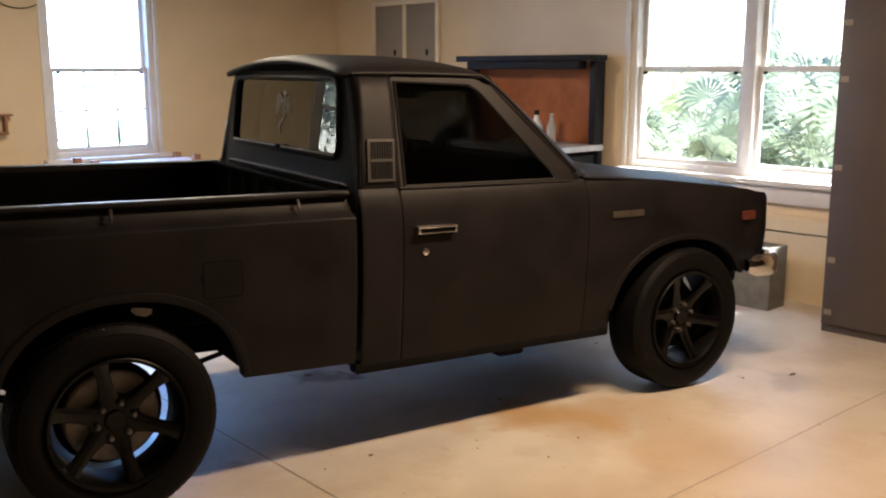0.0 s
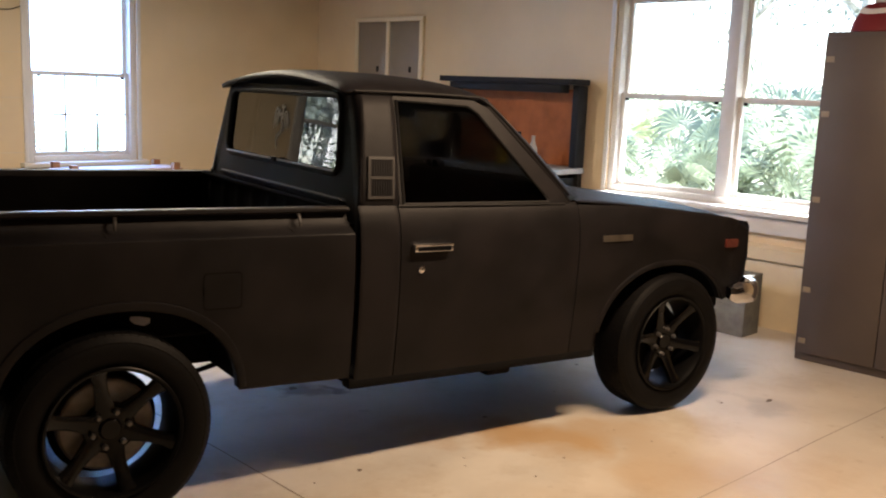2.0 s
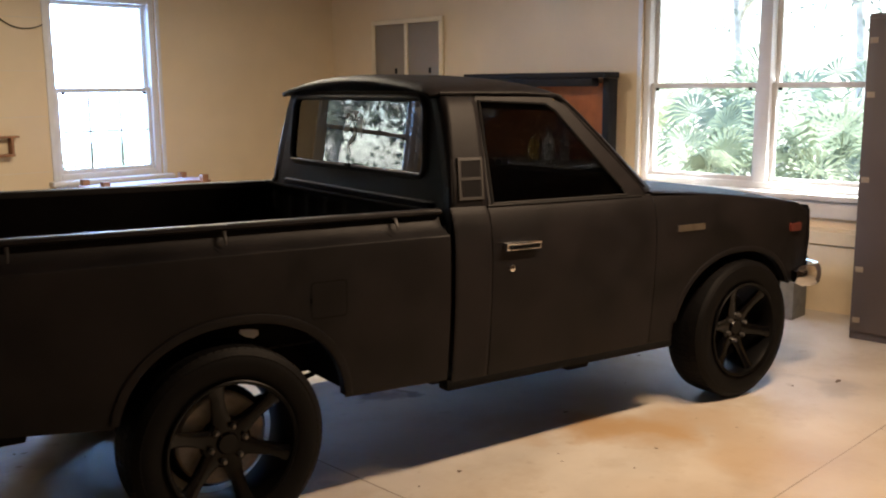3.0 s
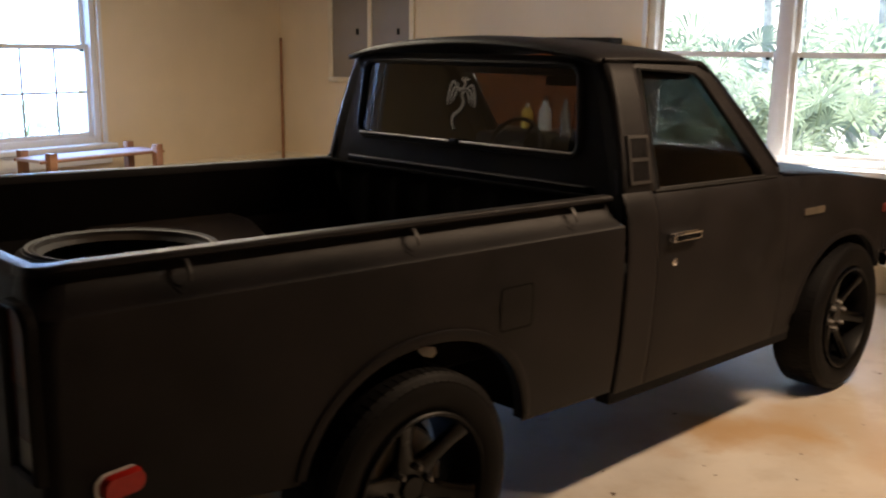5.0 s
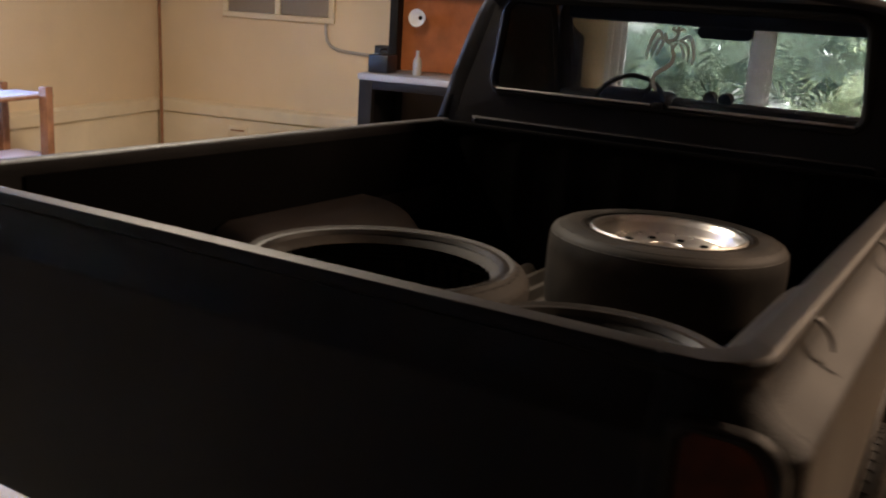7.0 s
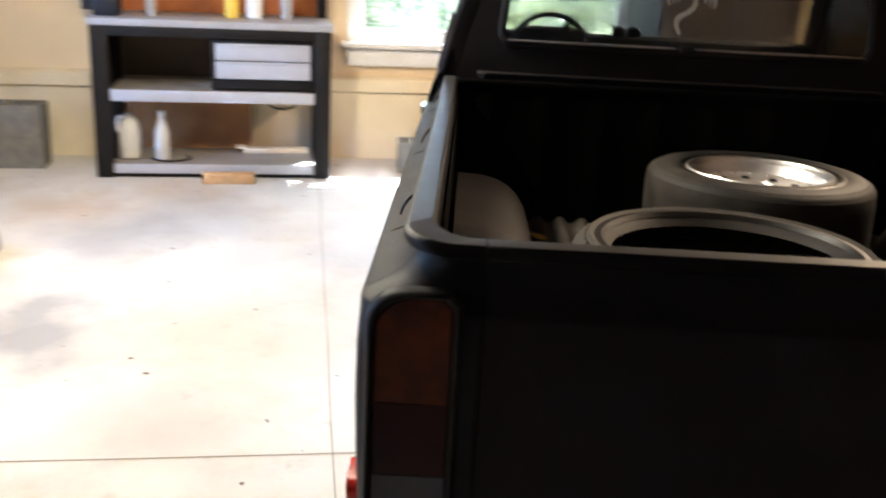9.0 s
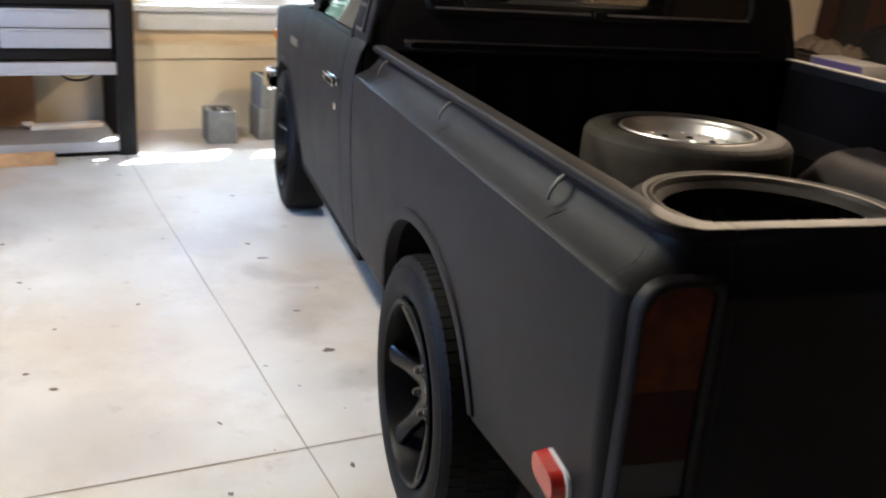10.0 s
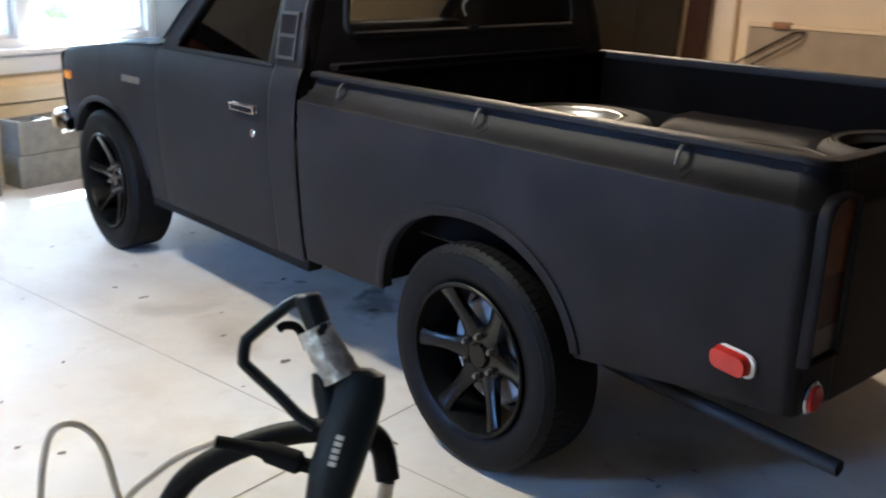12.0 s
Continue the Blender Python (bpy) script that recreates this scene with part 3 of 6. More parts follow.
def bed_bottom(x):
    base = interp(x, [(-0.98, 0.515), (-0.8, 0.510), (-0.33, 0.452), (0.40, 0.415), (0.885, 0.405)])
    return arch_bottom(x, RA, base)


def bed_point(s, d, z, x_or_y):
    """s: 'side', an angle of the corner, or 'rear'"""
    r = interp(z, [(0.90, 0.030), (0.955, 0.046), (1.0, 0.058)])
    bulge = side_y(min(z, 0.95)) - 0.8
    dr = interp(d, [(0.0, 0.0), (0.053, 0.021), (0.079, 0.028), (0.088, 0.052), (0.10, 0.062)]) if z > 1.036 else interp(d, [(0.0, 0.0), (0.061, 0.021), (0.079, 0.028), (0.099, 0.062)])
    cx, cy = REAR + dr + r, 0.80 + bulge - d - r
    if s not in ("side", "side0") and z > 0.94:
        z -= 0.010 * (1.0 if s in ("rear", "rear0") else s / 90)
    if s == "side0":
        return Vector((cx + 0.005, 0.80 + bulge - d, z))
    if s == "rear0":
        return Vector((REAR + dr, cy - 0.005, z))
    if s == "side":
        return Vector((max(x_or_y, cx), 0.80 + bulge - d, z))
    if s == "rear":
        return Vector((REAR + dr, min(x_or_y, cy), z))
    a = radians(s)
    return Vector((cx - r * math.sin(a), cy + r * math.cos(a), z))


def bed_side(side):
    bm = bmesh.new()
    cols = []
    xs = stations(-0.72, 0.905, RA)
    lower = [0.0, 0.12, 0.3, 0.5, 0.7, 0.88]
    for x in reversed(xs):
        zb = bed_bottom(x)
        col = [bed_point("side", 0.0, zb + (0.944 - zb) * t, x) for t in lower]
        cols.append(col + [bed_point("side", d, max(z, arch_bottom(x, RA, 0.0) + 0.012) if d > 0.098 else z, x) for d, z in ROLL])
    for a in ("side0", 0, 15, 30, 45, 60, 75, 90, "rear0"):
        zb = 0.515
        cols.append([bed_point(a, 0.0, zb + (0.944 - zb) * t, 0) for t in lower] + [bed_point(a, d, z, 0) for d, z in ROLL])
    for y in (0.638, 0.63):
        cols.append([bed_point("rear", 0.0, 0.515 + (0.944 - 0.515) * t, y) for t in lower] + [bed_point("rear", d, z, y) for d, z in ROLL])
    grid(bm, cols)
    mirrored(bm, side)
    p = tpart("bed_side", bm, PAINT)
    thicken(p, 0.004, 0)
    # flared lip round the wheel opening
    bm = bmesh.new()
    rows = []
    for k in range(33):
        a = radians(5 + 164 * k / 32)
        row = []
        for dr, out in ((-0.003, -0.03), (-0.004, 0.005), (0.002, 0.0095), (0.020, 0.0095), (0.0265, 0.0075), (0.029, -0.002)):
            x, z = arch_edge(RA, a, dr)
            row.append(Vector((x, side_y(z) + out, z)))
        rows.append(row)
    grid(bm, rows)
    mirrored(bm, side)
    thicken(tpart("wheel_arch_lip", bm, PAINT, p), 0.002)
    # dusty flat top of the rail, paler still for the light it catches
    cap = [(0.055, 1.0495), (0.060, 1.0525), (0.088, 1.0532), (0.0935, 1.0500)]
    bm = bmesh.new()
    cols = [[bed_point("side", d, z, x) for d, z in cap] for x in (0.905, 0.6, 0.3, 0.0, -0.3, -0.6, -0.72)]
    cols += [[bed_point(a, d, z, 0) for d, z in cap] for a in ("side0", 0, 15, 30, 45, 60, 75, 90, "rear0")]
    cols.append([bed_point("rear", d, z, 0.63) for d, z in cap])
    grid(bm, cols)
    mirrored(bm, side)
    thicken(tpart("rail_top", bm, PALEEDGE, p, "dusty rail top, paler for reflected light"), 0.0015)
    # tie-down hooks under the rail
    for x in ((0.727, 0.088, -0.566) if side > 0 else (0.702, 0.056, -0.590)):
        path = smooth_path([(x, 0.722, 1.036), (x, 0.738, 1.031), (x - 0.002, 0.754, 1.019), (x - 0.004, 0.764, 1.004), (x - 0.005, 0.768, 0.990)], 4)
        bm = tube(bmesh.new(), path, [0.0085 - 0.0003 * k for k in range(len(path))], 8, flat=0.55)
        tpart("tie_down_hook", mirrored(bm, side), GREYTRIM, p)
        # the hook's crescent shadow, modelled as a thin black tube
        bm = bmesh.new()
        tube(bm, [bed_point("side", d - 0.0006, z + 0.0008, x - 0.030 - 0.35 * (d - 0.01)) for d, z in ROLL[4:8]], [0.001, 0.0026, 0.0028, 0.001], 6)
        tpart("hook_shadow", mirrored(bm, side), UNDER, p)
    # panel joint across the shoulder
    bm = bmesh.new()
    tube(bm, [bed_point("side", d, z, -0.858) + Vector((0, 0.0004, 0.0006)) for d, z in ROLL[1:10]], 0.0017, 6)
    mirrored(bm, side)
    tpart("panel_joint", bm, UNDER, p)
    # added black sheet that holds the inner bed side in shade
    bm = bmesh.new()
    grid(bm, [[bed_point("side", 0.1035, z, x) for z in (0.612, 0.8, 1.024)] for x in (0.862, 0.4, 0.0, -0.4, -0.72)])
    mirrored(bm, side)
    thicken(tpart("inner_shade_sheet", bm, BEDSHADE, p), 0.002)
    return p


left_bed, right_bed = bed_side(1), bed_side(-1)

# fuel flap on the passenger side
bm = bmesh.new()
lp = rounded_loop(0.128, 0.118, 0.012)
prism(bm, lp, lambda u, v, w: Vector((0.398 + u, -side_y(0.78 + v) - 0.0022 - w, 0.78 + v)), 0.0012)
flap = tpart("fuel_flap", bm, PAINT, right_bed)
bm = boxes(((0.329, -0.8035, 0.774), (0.337, -0.800, 0.796)), bevel=0.001)
tpart("finger_notch", bm, UNDER, right_bed)
bm = bmesh.new()
ol, il = rounded_loop(0.140, 0.130, 0.015), rounded_loop(0.126, 0.116, 0.012)
grid(bm, [[Vector((0.398 + u, -side_y(0.78 + v) - 0.0030, 0.78 + v)) for u, v in l] for l in (ol, il)], close_v=True)
tpart("flap_gap", bm, UNDER, right_bed)

# tailgate
bm = bmesh.new()
cols = []
for i in range(17):
    y = 0.628 - 1.256 * i / 16 if 0 < i < 16 else (0.628 if i == 0 else -0.628)
    col = [bed_point("rear", 0.0, 0.512 + (0.944 - 0.512) * t, y) for t in (0.0, 0.12, 0.3, 0.5, 0.7, 0.88)]
    cols.append(col + [bed_point("rear", d, z, y) for d, z in ROLL])
grid(bm, cols)
tailgate = tpart("tailgate", bm, PAINT, label="matte black closed tailgate")
thicken(tailgate, 0.004, 0)
bm = bmesh.new()
grid(bm, [[bed_point("rear", d, z, y) for d, z in ((0.055, 1.0495), (0.060, 1.0525), (0.088, 1.0532), (0.0935, 1.0500))] for y in (0.628, 0.3, 0.0, -0.3, -0.628)])
thicken(tpart("rail_top", bm, PALEEDGE, tailgate, "dusty rail top, paler for reflected light"), 0.0015)
for y in (-0.33, 0.33):
    bm = bmesh.new()
    tube(bm, smooth_path([(-0.888, y, 1.036), (-0.884, y, 1.02), (-0.886, y, 1.006), (-0.892, y, 0.994)], 4), 0.005, 8)
    tpart("tie_down_hook", bm, PAINT, tailgate)

for k in range(6):
    bm = bmesh.new()
    y = 0.455 - 0.182 * k
    prism(bm, rounded_loop(0.105, 0.085, 0.03), lambda u, v, w: Vector((REAR - 0.0015 - w, y + u, 0.797 + v)), 0.0006)
    tpart("stamped_mark", bm, PAINT, tailgate, "plain raised stamping")

# cargo bed floor, front wall and wheel humps
bm = bmesh.new()
rows = []
n = 76
for i in range(n + 1):
    y = -0.68 + 1.36 * i / n
    k = (i % 4) in (1, 2)
    z = 0.624 if k else 0.605
    rows.append([Vector((x, y, z)) for x in (-0.842, -0.4, 0.2, 0.872)])
grid(bm, rows)
thicken(tpart("cargo_floor", bm, BEDFLOOR, label="ribbed black cargo floor"), 0.004)
bm = bmesh.new()
rows = []
for i in range(49):
    y = -0.70 + 1.40 * i / 48
    x = 0.868 if (i % 6) in (2, 3) else 0.876
    rows.append([Vector((x, y, 0.60)), Vector((x, y, 1.0)), Vector((0.884, y, 1.046)), Vector((0.866, y, 1.052)), Vector((0.862, y, 1.046)), Vector((0.862, y, 1.034))])
grid(bm, rows)
thicken(tpart("cargo_front_wall", bm, BEDSHADE), 0.004)
# added block that keeps the gap behind the cab black
tpart("gap_filler", boxes(((0.889, -0.745, 0.44), (0.929, 0.745, 0.99)), bevel=0.004), BEDSHADE)
for side in (1, -1):
    bm = bmesh.new()
    rows = []
    for i in range(21):
        x = -0.29 + 0.80 * i / 20
        e = min(1.0, min(i, 20 - i) / 3.0)
        h = 0.248 * math.sqrt(max(0.0, 1 - (1 - e) ** 2)) + 0.004
        w = 0.205
        row = []
        for k in range(9):
            a = math.pi / 2 * k / 8
            row.append(Vector((x, 0.682 - w * math.sin(a) ** 0.7, 0.607 + h * max(0.0, math.cos(a)) ** 0.7)))
        rows.append(row)
    grid(bm, rows)
    mirrored(bm, side)
    tpart("wheel_hump", bm, LINER)
    # inner arch, in the same shade-darkened black
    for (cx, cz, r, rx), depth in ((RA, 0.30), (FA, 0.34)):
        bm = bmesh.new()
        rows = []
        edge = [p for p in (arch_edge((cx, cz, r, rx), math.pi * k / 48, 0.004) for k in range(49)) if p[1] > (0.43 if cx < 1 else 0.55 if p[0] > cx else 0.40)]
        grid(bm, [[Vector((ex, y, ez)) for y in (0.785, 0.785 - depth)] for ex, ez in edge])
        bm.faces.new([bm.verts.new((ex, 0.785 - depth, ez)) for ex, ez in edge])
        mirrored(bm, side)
        tpart("inner_arch", bm, BEDSHADE)


# added pale chip on an arm, for the bright spot inside the wheel arch
for side in (1, -1):
    bm = bmesh.new()
    bx, by, bz = (0.265, 0.60, 0.664) if side > 0 else (0.144, 0.70, 0.676)
    prism(bm, [(-0.034, 0.004), (-0.020, -0.009), (0.012, -0.018), (0.034, -0.010), (0.036, 0.004), (0.004, 0.011), (-0.028, 0.014)], lambda u, v, w: Vector((bx + u + 0.1 * w, by + w - 0.6 * v - 0.1 * u, bz + v)), 0.003)
    chip = tpart("arch_glint", mirrored(bm, side), WHITEPL, label="small added pale chip for a bright spot", smooth=False)
    tpart("glint_arm", mirrored(boxes(((bx - 0.004, by - 0.012, bz), (bx + 0.004, by - 0.007, 0.735))), side), BEDSHADE, chip)


def tail_light(side):
    z0, z1, y0, y1 = 0.648, 0.972, 0.672, 0.772
    def loop(g):
        pts = [(y1 + g, z0 - g)]
        for k in range(9):
            a = radians(90 * k / 8)
            pts.append((y1 + g - 0.05 + 0.05 * math.cos(a), z1 + g - 0.05 + 0.05 * math.sin(a)))
        pts += [(y0 - g + 0.012, z1 + g), (y0 - g, z1 + g - 0.012), (y0 - g, z0 - g)]
        return pts
    bm = bmesh.new()
    prism(bm, loop(0.004), lambda u, v, w: Vector((REAR + 0.007 - w, u, v)), 0.011)
    mirrored(bm, side)
    lamp = tpart("tail_light", bm, UNDER, label="tall dark red and amber tail light")
    # raised rounded rim round the lenses
    bm = bmesh.new()
    grid(bm, [[Vector((REAR - w, u, v)) for u, v in loop(g)] for g, w in ((0.015, -0.004), (0.0145, 0.012), (0.0125, 0.020), (0.009, 0.0235), (0.005, 0.021), (0.002, 0.014), (0.001, 0.002))], close_v=True)
    mirrored(bm, side)
    tpart("rim", bm, PAINT, lamp)
    def lens(name, a, b, mat):
        full = loop(0.0)
        pts = [(u, min(max(v, a), b)) for u, v in full]
        clean = []
        for p in pts:
            if not clean or (abs(p[0] - clean[-1][0]) + abs(p[1] - clean[-1][1])) > 1e-4:
                clean.append(p)
        if b < z1 - 0.05:
            clean = [(y1, a), (y1, b), (y0, b), (y0, a)]
        bm = bmesh.new()
        prism(bm, clean, lambda u, v, w: Vector((REAR - 0.0043 - w, u, v)), 0.0065)
        mirrored(bm, side)
        tpart(name, bm, mat, lamp)
    lens("amber_lens", 0.8205, z1, AMBER)
    lens("brake_lens", 0.7085, 0.8195, DARKRED)
    lens("reverse_lens", z0, 0.7075, SMOKE)


tail_light(1), tail_light(-1)

for side in (1, -1):
    # side marker with a white base
    bm = bmesh.new()
    prism(bm, rounded_loop(0.096, 0.056, 0.022), lambda u, v, w: Vector((-0.792 + u, side_y(0.605 + v) - 0.002 + w, 0.605 + v + 0.10 * u)), 0.010)
    base = tpart("side_marker", mirrored(bm, side), WHITEPL, label="red side marker on a white base")
    bm = bmesh.new()
    prism(bm, rounded_loop(0.092, 0.051, 0.020), lambda u, v, w: Vector((-0.785 + u * (1 - 4 * w), side_y(0.605 + v) + 0.008 + w, 0.605 + v * (1 - 6 * w) + 0.10 * u)), 0.022)
    tpart("red_lens", mirrored(bm, side), REDLENS, base)
    # round reflector low on the rear corner
    bm = bmesh.new()
    lathe(bm, [(0.0, 0.0), (0.036, 0.0), (0.038, 0.010), (0.034, 0.014), (0.0, 0.014)], 24, pose(REAR + 0.003, 0.715, 0.545, 0, -90, 0))
    r = tpart("rear_reflector", mirrored(bm, side), CHROME, label="round red reflector with a bright ring")
    bm = bmesh.new()
    lathe(bm, [(0.0, 0.014), (0.031, 0.014), (0.027, 0.020), (0.0, 0.022)], 24, pose(REAR + 0.003, 0.715, 0.545, 0, -90, 0))
    tpart("lens", mirrored(bm, side), REDLENS, r)
    # front marker
    bm = bmesh.new()
    prism(bm, rounded_loop(0.094, 0.040, 0.008), lambda u, v, w: Vector((3.0 + u, side_y(0.846 + v, 3.0 + u) - 0.004 + w, 0.846 + v)), 0.016)
    tpart("front_marker", mirrored(bm, side), ORANGE if side > 0 else DULLRED, label="orange lens" if side > 0 else "dull red lens")
    # name badge, plain
    bm = bmesh.new()
    prism(bm, rounded_loop(0.178, 0.028, 0.005), lambda u, v, w: Vector((2.222 + u, side_y(0.899 + v, 2.222 + u) - 0.001 + w, 0.899 + v)), 0.006)
    tpart("badge", mirrored(bm, side), TRIM, label="plain bright name strip")

# cab sides: rear pillar, door, front fender
def lower_panel(name, x0, x1, bottom, top, side, mat=PAINT, arch=None, n=10):
    bm = bmesh.new()
    xs = stations(x0, x1, arch or (99, 0, 0.1, 0.1), n)
    cols = []
    for x in xs:
        zb, zt = bottom(x), top(x)
        cols.append([Vector((x, side_y(zb + (zt - zb) * t, x), zb + (zt - zb) * t)) for t in (0, 0.1, 0.25, 0.4, 0.55, 0.7, 0.8, 0.88, 0.95, 1.0)])
    grid(bm, cols)
    ob = tpart(name, mirrored(bm, side), mat)
    thicken(ob, 0.006)
    return ob


ROOFZ = 1.475


def pillar_y(z):
    return interp(z, [(1.058, 0.763), (1.2, 0.732), (1.35, 0.686), (1.44, 0.650), (1.475, 0.625)])


def hood_z(x):
    return interp(x, [(1.93, 1.085), (2.2, 1.068), (2.469, 1.045), (2.844, 1.004), (3.0, 0.982), (3.10, 0.955), (3.16, 0.92)])


def strip(bm, a, b, n=6):
    """a patch between two lists of points"""
    rows = []
    for p, q in zip(a, b):
        rows.append([Vector(p) + (Vector(q) - Vector(p)) * i / n for i in range(n + 1)])
    grid(bm, rows)
    return bm


for side in (1, -1):
    lower_panel("rear_pillar_panel", 0.930, 1.099, lambda x: 0.37, lambda x: BELT, side)
    door = lower_panel("door", 1.104, 1.998, lambda x: interp(x, [(1.09, 0.385), (2.0, 0.372)]), lambda x: BELT, side)
    fender = lower_panel("front_fender", 2.003, 3.155,
                         lambda x: arch_bottom(x, FA, interp(x, [(2.0, 0.37), (2.15, 0.372), (2.9, 0.53), (3.0, 0.565), (3.155, 0.66)])),
                         lambda x: hood_z(x) - 0.012, side, arch=FA)
    # sill below the door
    tpart("sill", mirrored(boxes(((0.91, 0.70, 0.352), (2.16, 0.765, 0.40)), bevel=0.012), side), UNDER)
    # fender lip
    bm = bmesh.new()
    rows = []
    for k in range(33):
        a = radians(27 + 142 * k / 32)
        row = []
        for dr, out in ((-0.003, -0.03), (-0.004, 0.003), (0.004, 0.006), (0.016, 0.004), (0.024, -0.002)):
            x, z = arch_edge(FA, a, dr)
            row.append(Vector((x, side_y(z, x) + out, z)))
        rows.append(row)
    grid(bm, rows)
    thicken(tpart("wheel_arch_lip", mirrored(bm, side), PAINT, fender), 0.002)
    # upper rear pillar
    zs = [BELT, 1.15, 1.25, 1.35, 1.42, ROOFZ]
    rear = [(interp(z, [(BELT, 0.936), (ROOFZ, 0.990)]), pillar_y(z), z) for z in zs]
    fore = [(interp(z, [(BELT, 1.104), (ROOFZ, 1.138)]), pillar_y(z) + 0.002, z) for z in zs]
    bm = strip(bmesh.new(), rear, fore)
    pil = tpart("upper_pillar", mirrored(bm, side), PAINT)
    thicken(pil, 0.03)
    # two louvred vents in one frame
    bm = bmesh.new()
    def on_pillar(x, z, out):
        return Vector((x + 0.032 + 0.11 * (z - 1.16), pillar_y(z) + out, z))
    vent = None
    ol = [(0.948, 1.083), (1.062, 1.083), (1.062, 1.238), (0.948, 1.238)]
    specs = [(0.948, 1.083, 1.062, 1.093), (0.948, 1.228, 1.062, 1.238), (0.948, 1.093, 0.958, 1.228), (1.052, 1.093, 1.062, 1.228), (0.958, 1.155, 1.052, 1.166)]
    for a, b, c, d in specs:
        vs = [bm.verts.new(on_pillar(x, z, o)) for o in (0.0, 0.010) for x, z in ((a, b), (c, b), (c, d), (a, d))]
        for f in ((3, 2, 1, 0), (4, 5, 6, 7), (0, 1, 5, 4), (1, 2, 6, 5), (2, 3, 7, 6), (3, 0, 4, 7)):
            bm.faces.new([vs[i] for i in f])
    vent = tpart("pillar_vent", mirrored(bm, side), GREYTRIM, label="grey framed pair of louvred vents")
    for z0, z1 in ((1.093, 1.155), (1.166, 1.228)):
        for k in range(9):
            x = 0.960 + 0.0105 * k
            bm = bmesh.new()
            vs = [bm.verts.new(on_pillar(xx, z, o)) for o in (0.001, 0.007) for xx, z in ((x, z0), (x + 0.006, z0), (x + 0.006, z1), (x, z1))]
            for f in ((3, 2, 1, 0), (4, 5, 6, 7), (0, 1, 5, 4), (1, 2, 6, 5), (2, 3, 7, 6), (3, 0, 4, 7)):
                bm.faces.new([vs[i] for i in f])
            tpart("louvre", mirrored(bm, side), PAINT, vent, smooth=False)
    # door frame round the glass
    def dy(z):
        return pillar_y(z) - 0.004
    outer = [(1.108, 1.055), (1.140, 1.470), (1.52, 1.464), (1.585, 1.435), (1.92, 1.10), (1.955, 1.055)]
    inner = [(1.128, 1.061), (1.150, 1.449), (1.480, 1.440), (1.525, 1.414), (1.822, 1.092), (1.847, 1.061)]
    bm = bmesh.new()
    rows = [[Vector((x, dy(z) + o, z)) for x, z in l] for l, o in ((outer, 0.0), (outer, 0.008), (inner, 0.006), (inner, -0.014))]
    grid(bm, rows, close_v=True)
    tpart("window_surround", mirrored(bm, side), PAINT, door)
    bm = bmesh.new()
    tube(bm, [Vector((x, dy(z) + 0.007, z)) for x, z in inner + inner[:1]], 0.006, 6, cap=False)
    tpart("window_seal", mirrored(bm, side), RUBBER, door)
    bm = bmesh.new()
    a = [bm.verts.new((x, dy(z) - 0.008, z)) for x, z in inner]
    bm.faces.new(a)
    g = tpart("window_glass", mirrored(bm, side), SIDEGLASS if side < 0 else DARKGLASS, door, smooth=False)
    thicken(g, 0.003)
    g.visible_shadow = False
    bm = bmesh.new()
    tube(bm, [(1.10, 0.769, 1.056), (1.5, 0.771, 1.055), (1.93, 0.768, 1.052)], 0.0045, 6)
    tpart("belt_seal", mirrored(bm, side), RUBBER, door)
    # door handle and lock
    bm = bmesh.new()
    box(bm, (1.152, 0.798, 0.884), (1.325, 0.812, 0.914), 0.005)
    box(bm, (1.152, 0.812, 0.905), (1.325, 0.826, 0.912), 0.002)
    box(bm, (1.152, 0.812, 0.884), (1.166, 0.824, 0.905), 0.003)
    box(bm, (1.152, 0.812, 0.884), (1.325, 0.822, 0.8872), 0.001)
    box(bm, (1.318, 0.812, 0.887), (1.325, 0.822, 0.906), 0.001)
    hd = tpart("door_handle", mirrored(bm, side), CHROME, door, "chrome pull handle")
    bm = bmesh.new()
    box(bm, (1.170, 0.8122, 0.8875), (1.317, 0.8180, 0.9035), 0.001)
    tpart("finger_recess", mirrored(bm, side), UNDER, door)
    bm = bmesh.new()
    lathe(bm, [(0.0, 0.0), (0.014, 0.0), (0.014, 0.006), (0.010, 0.009), (0.0, 0.009)], 16, pose(1.195, 0.799, 0.812, -90, 0, 0))
    tpart("door_lock", mirrored(bm, side), CHROME, door, "round chrome key lock")
    # windscreen pillar
    bm = bmesh.new()
    lo = [(1.953, 0.765, 1.06), (1.922, 0.756, 1.11), (1.745, 0.706, 1.29), (1.590, 0.648, 1.445), (1.568, 0.626, 1.474)]
    hi = [(2.03, 0.735, 1.075), (1.980, 0.720, 1.12), (1.795, 0.668, 1.30), (1.628, 0.618, 1.455), (1.598, 0.598, 1.482)]
    strip(bm, lo, hi, 3)
    thicken(tpart("windscreen_pillar", mirrored(bm, side), PAINT), 0.02)
    # drip rail
    bm = bmesh.new()
    tube(bm, smooth_path([(0.975, 0.634, 1.476), (1.2, 0.642, 1.480), (1.47, 0.640, 1.478), (1.585, 0.644, 1.458), (1.765, 0.706, 1.285), (1.953, 0.762, 1.09)], 6), 0.006, 8)
    tpart("drip_rail", mirrored(bm, side), PAINT)

# roof
bm = bmesh.new()
rows = []
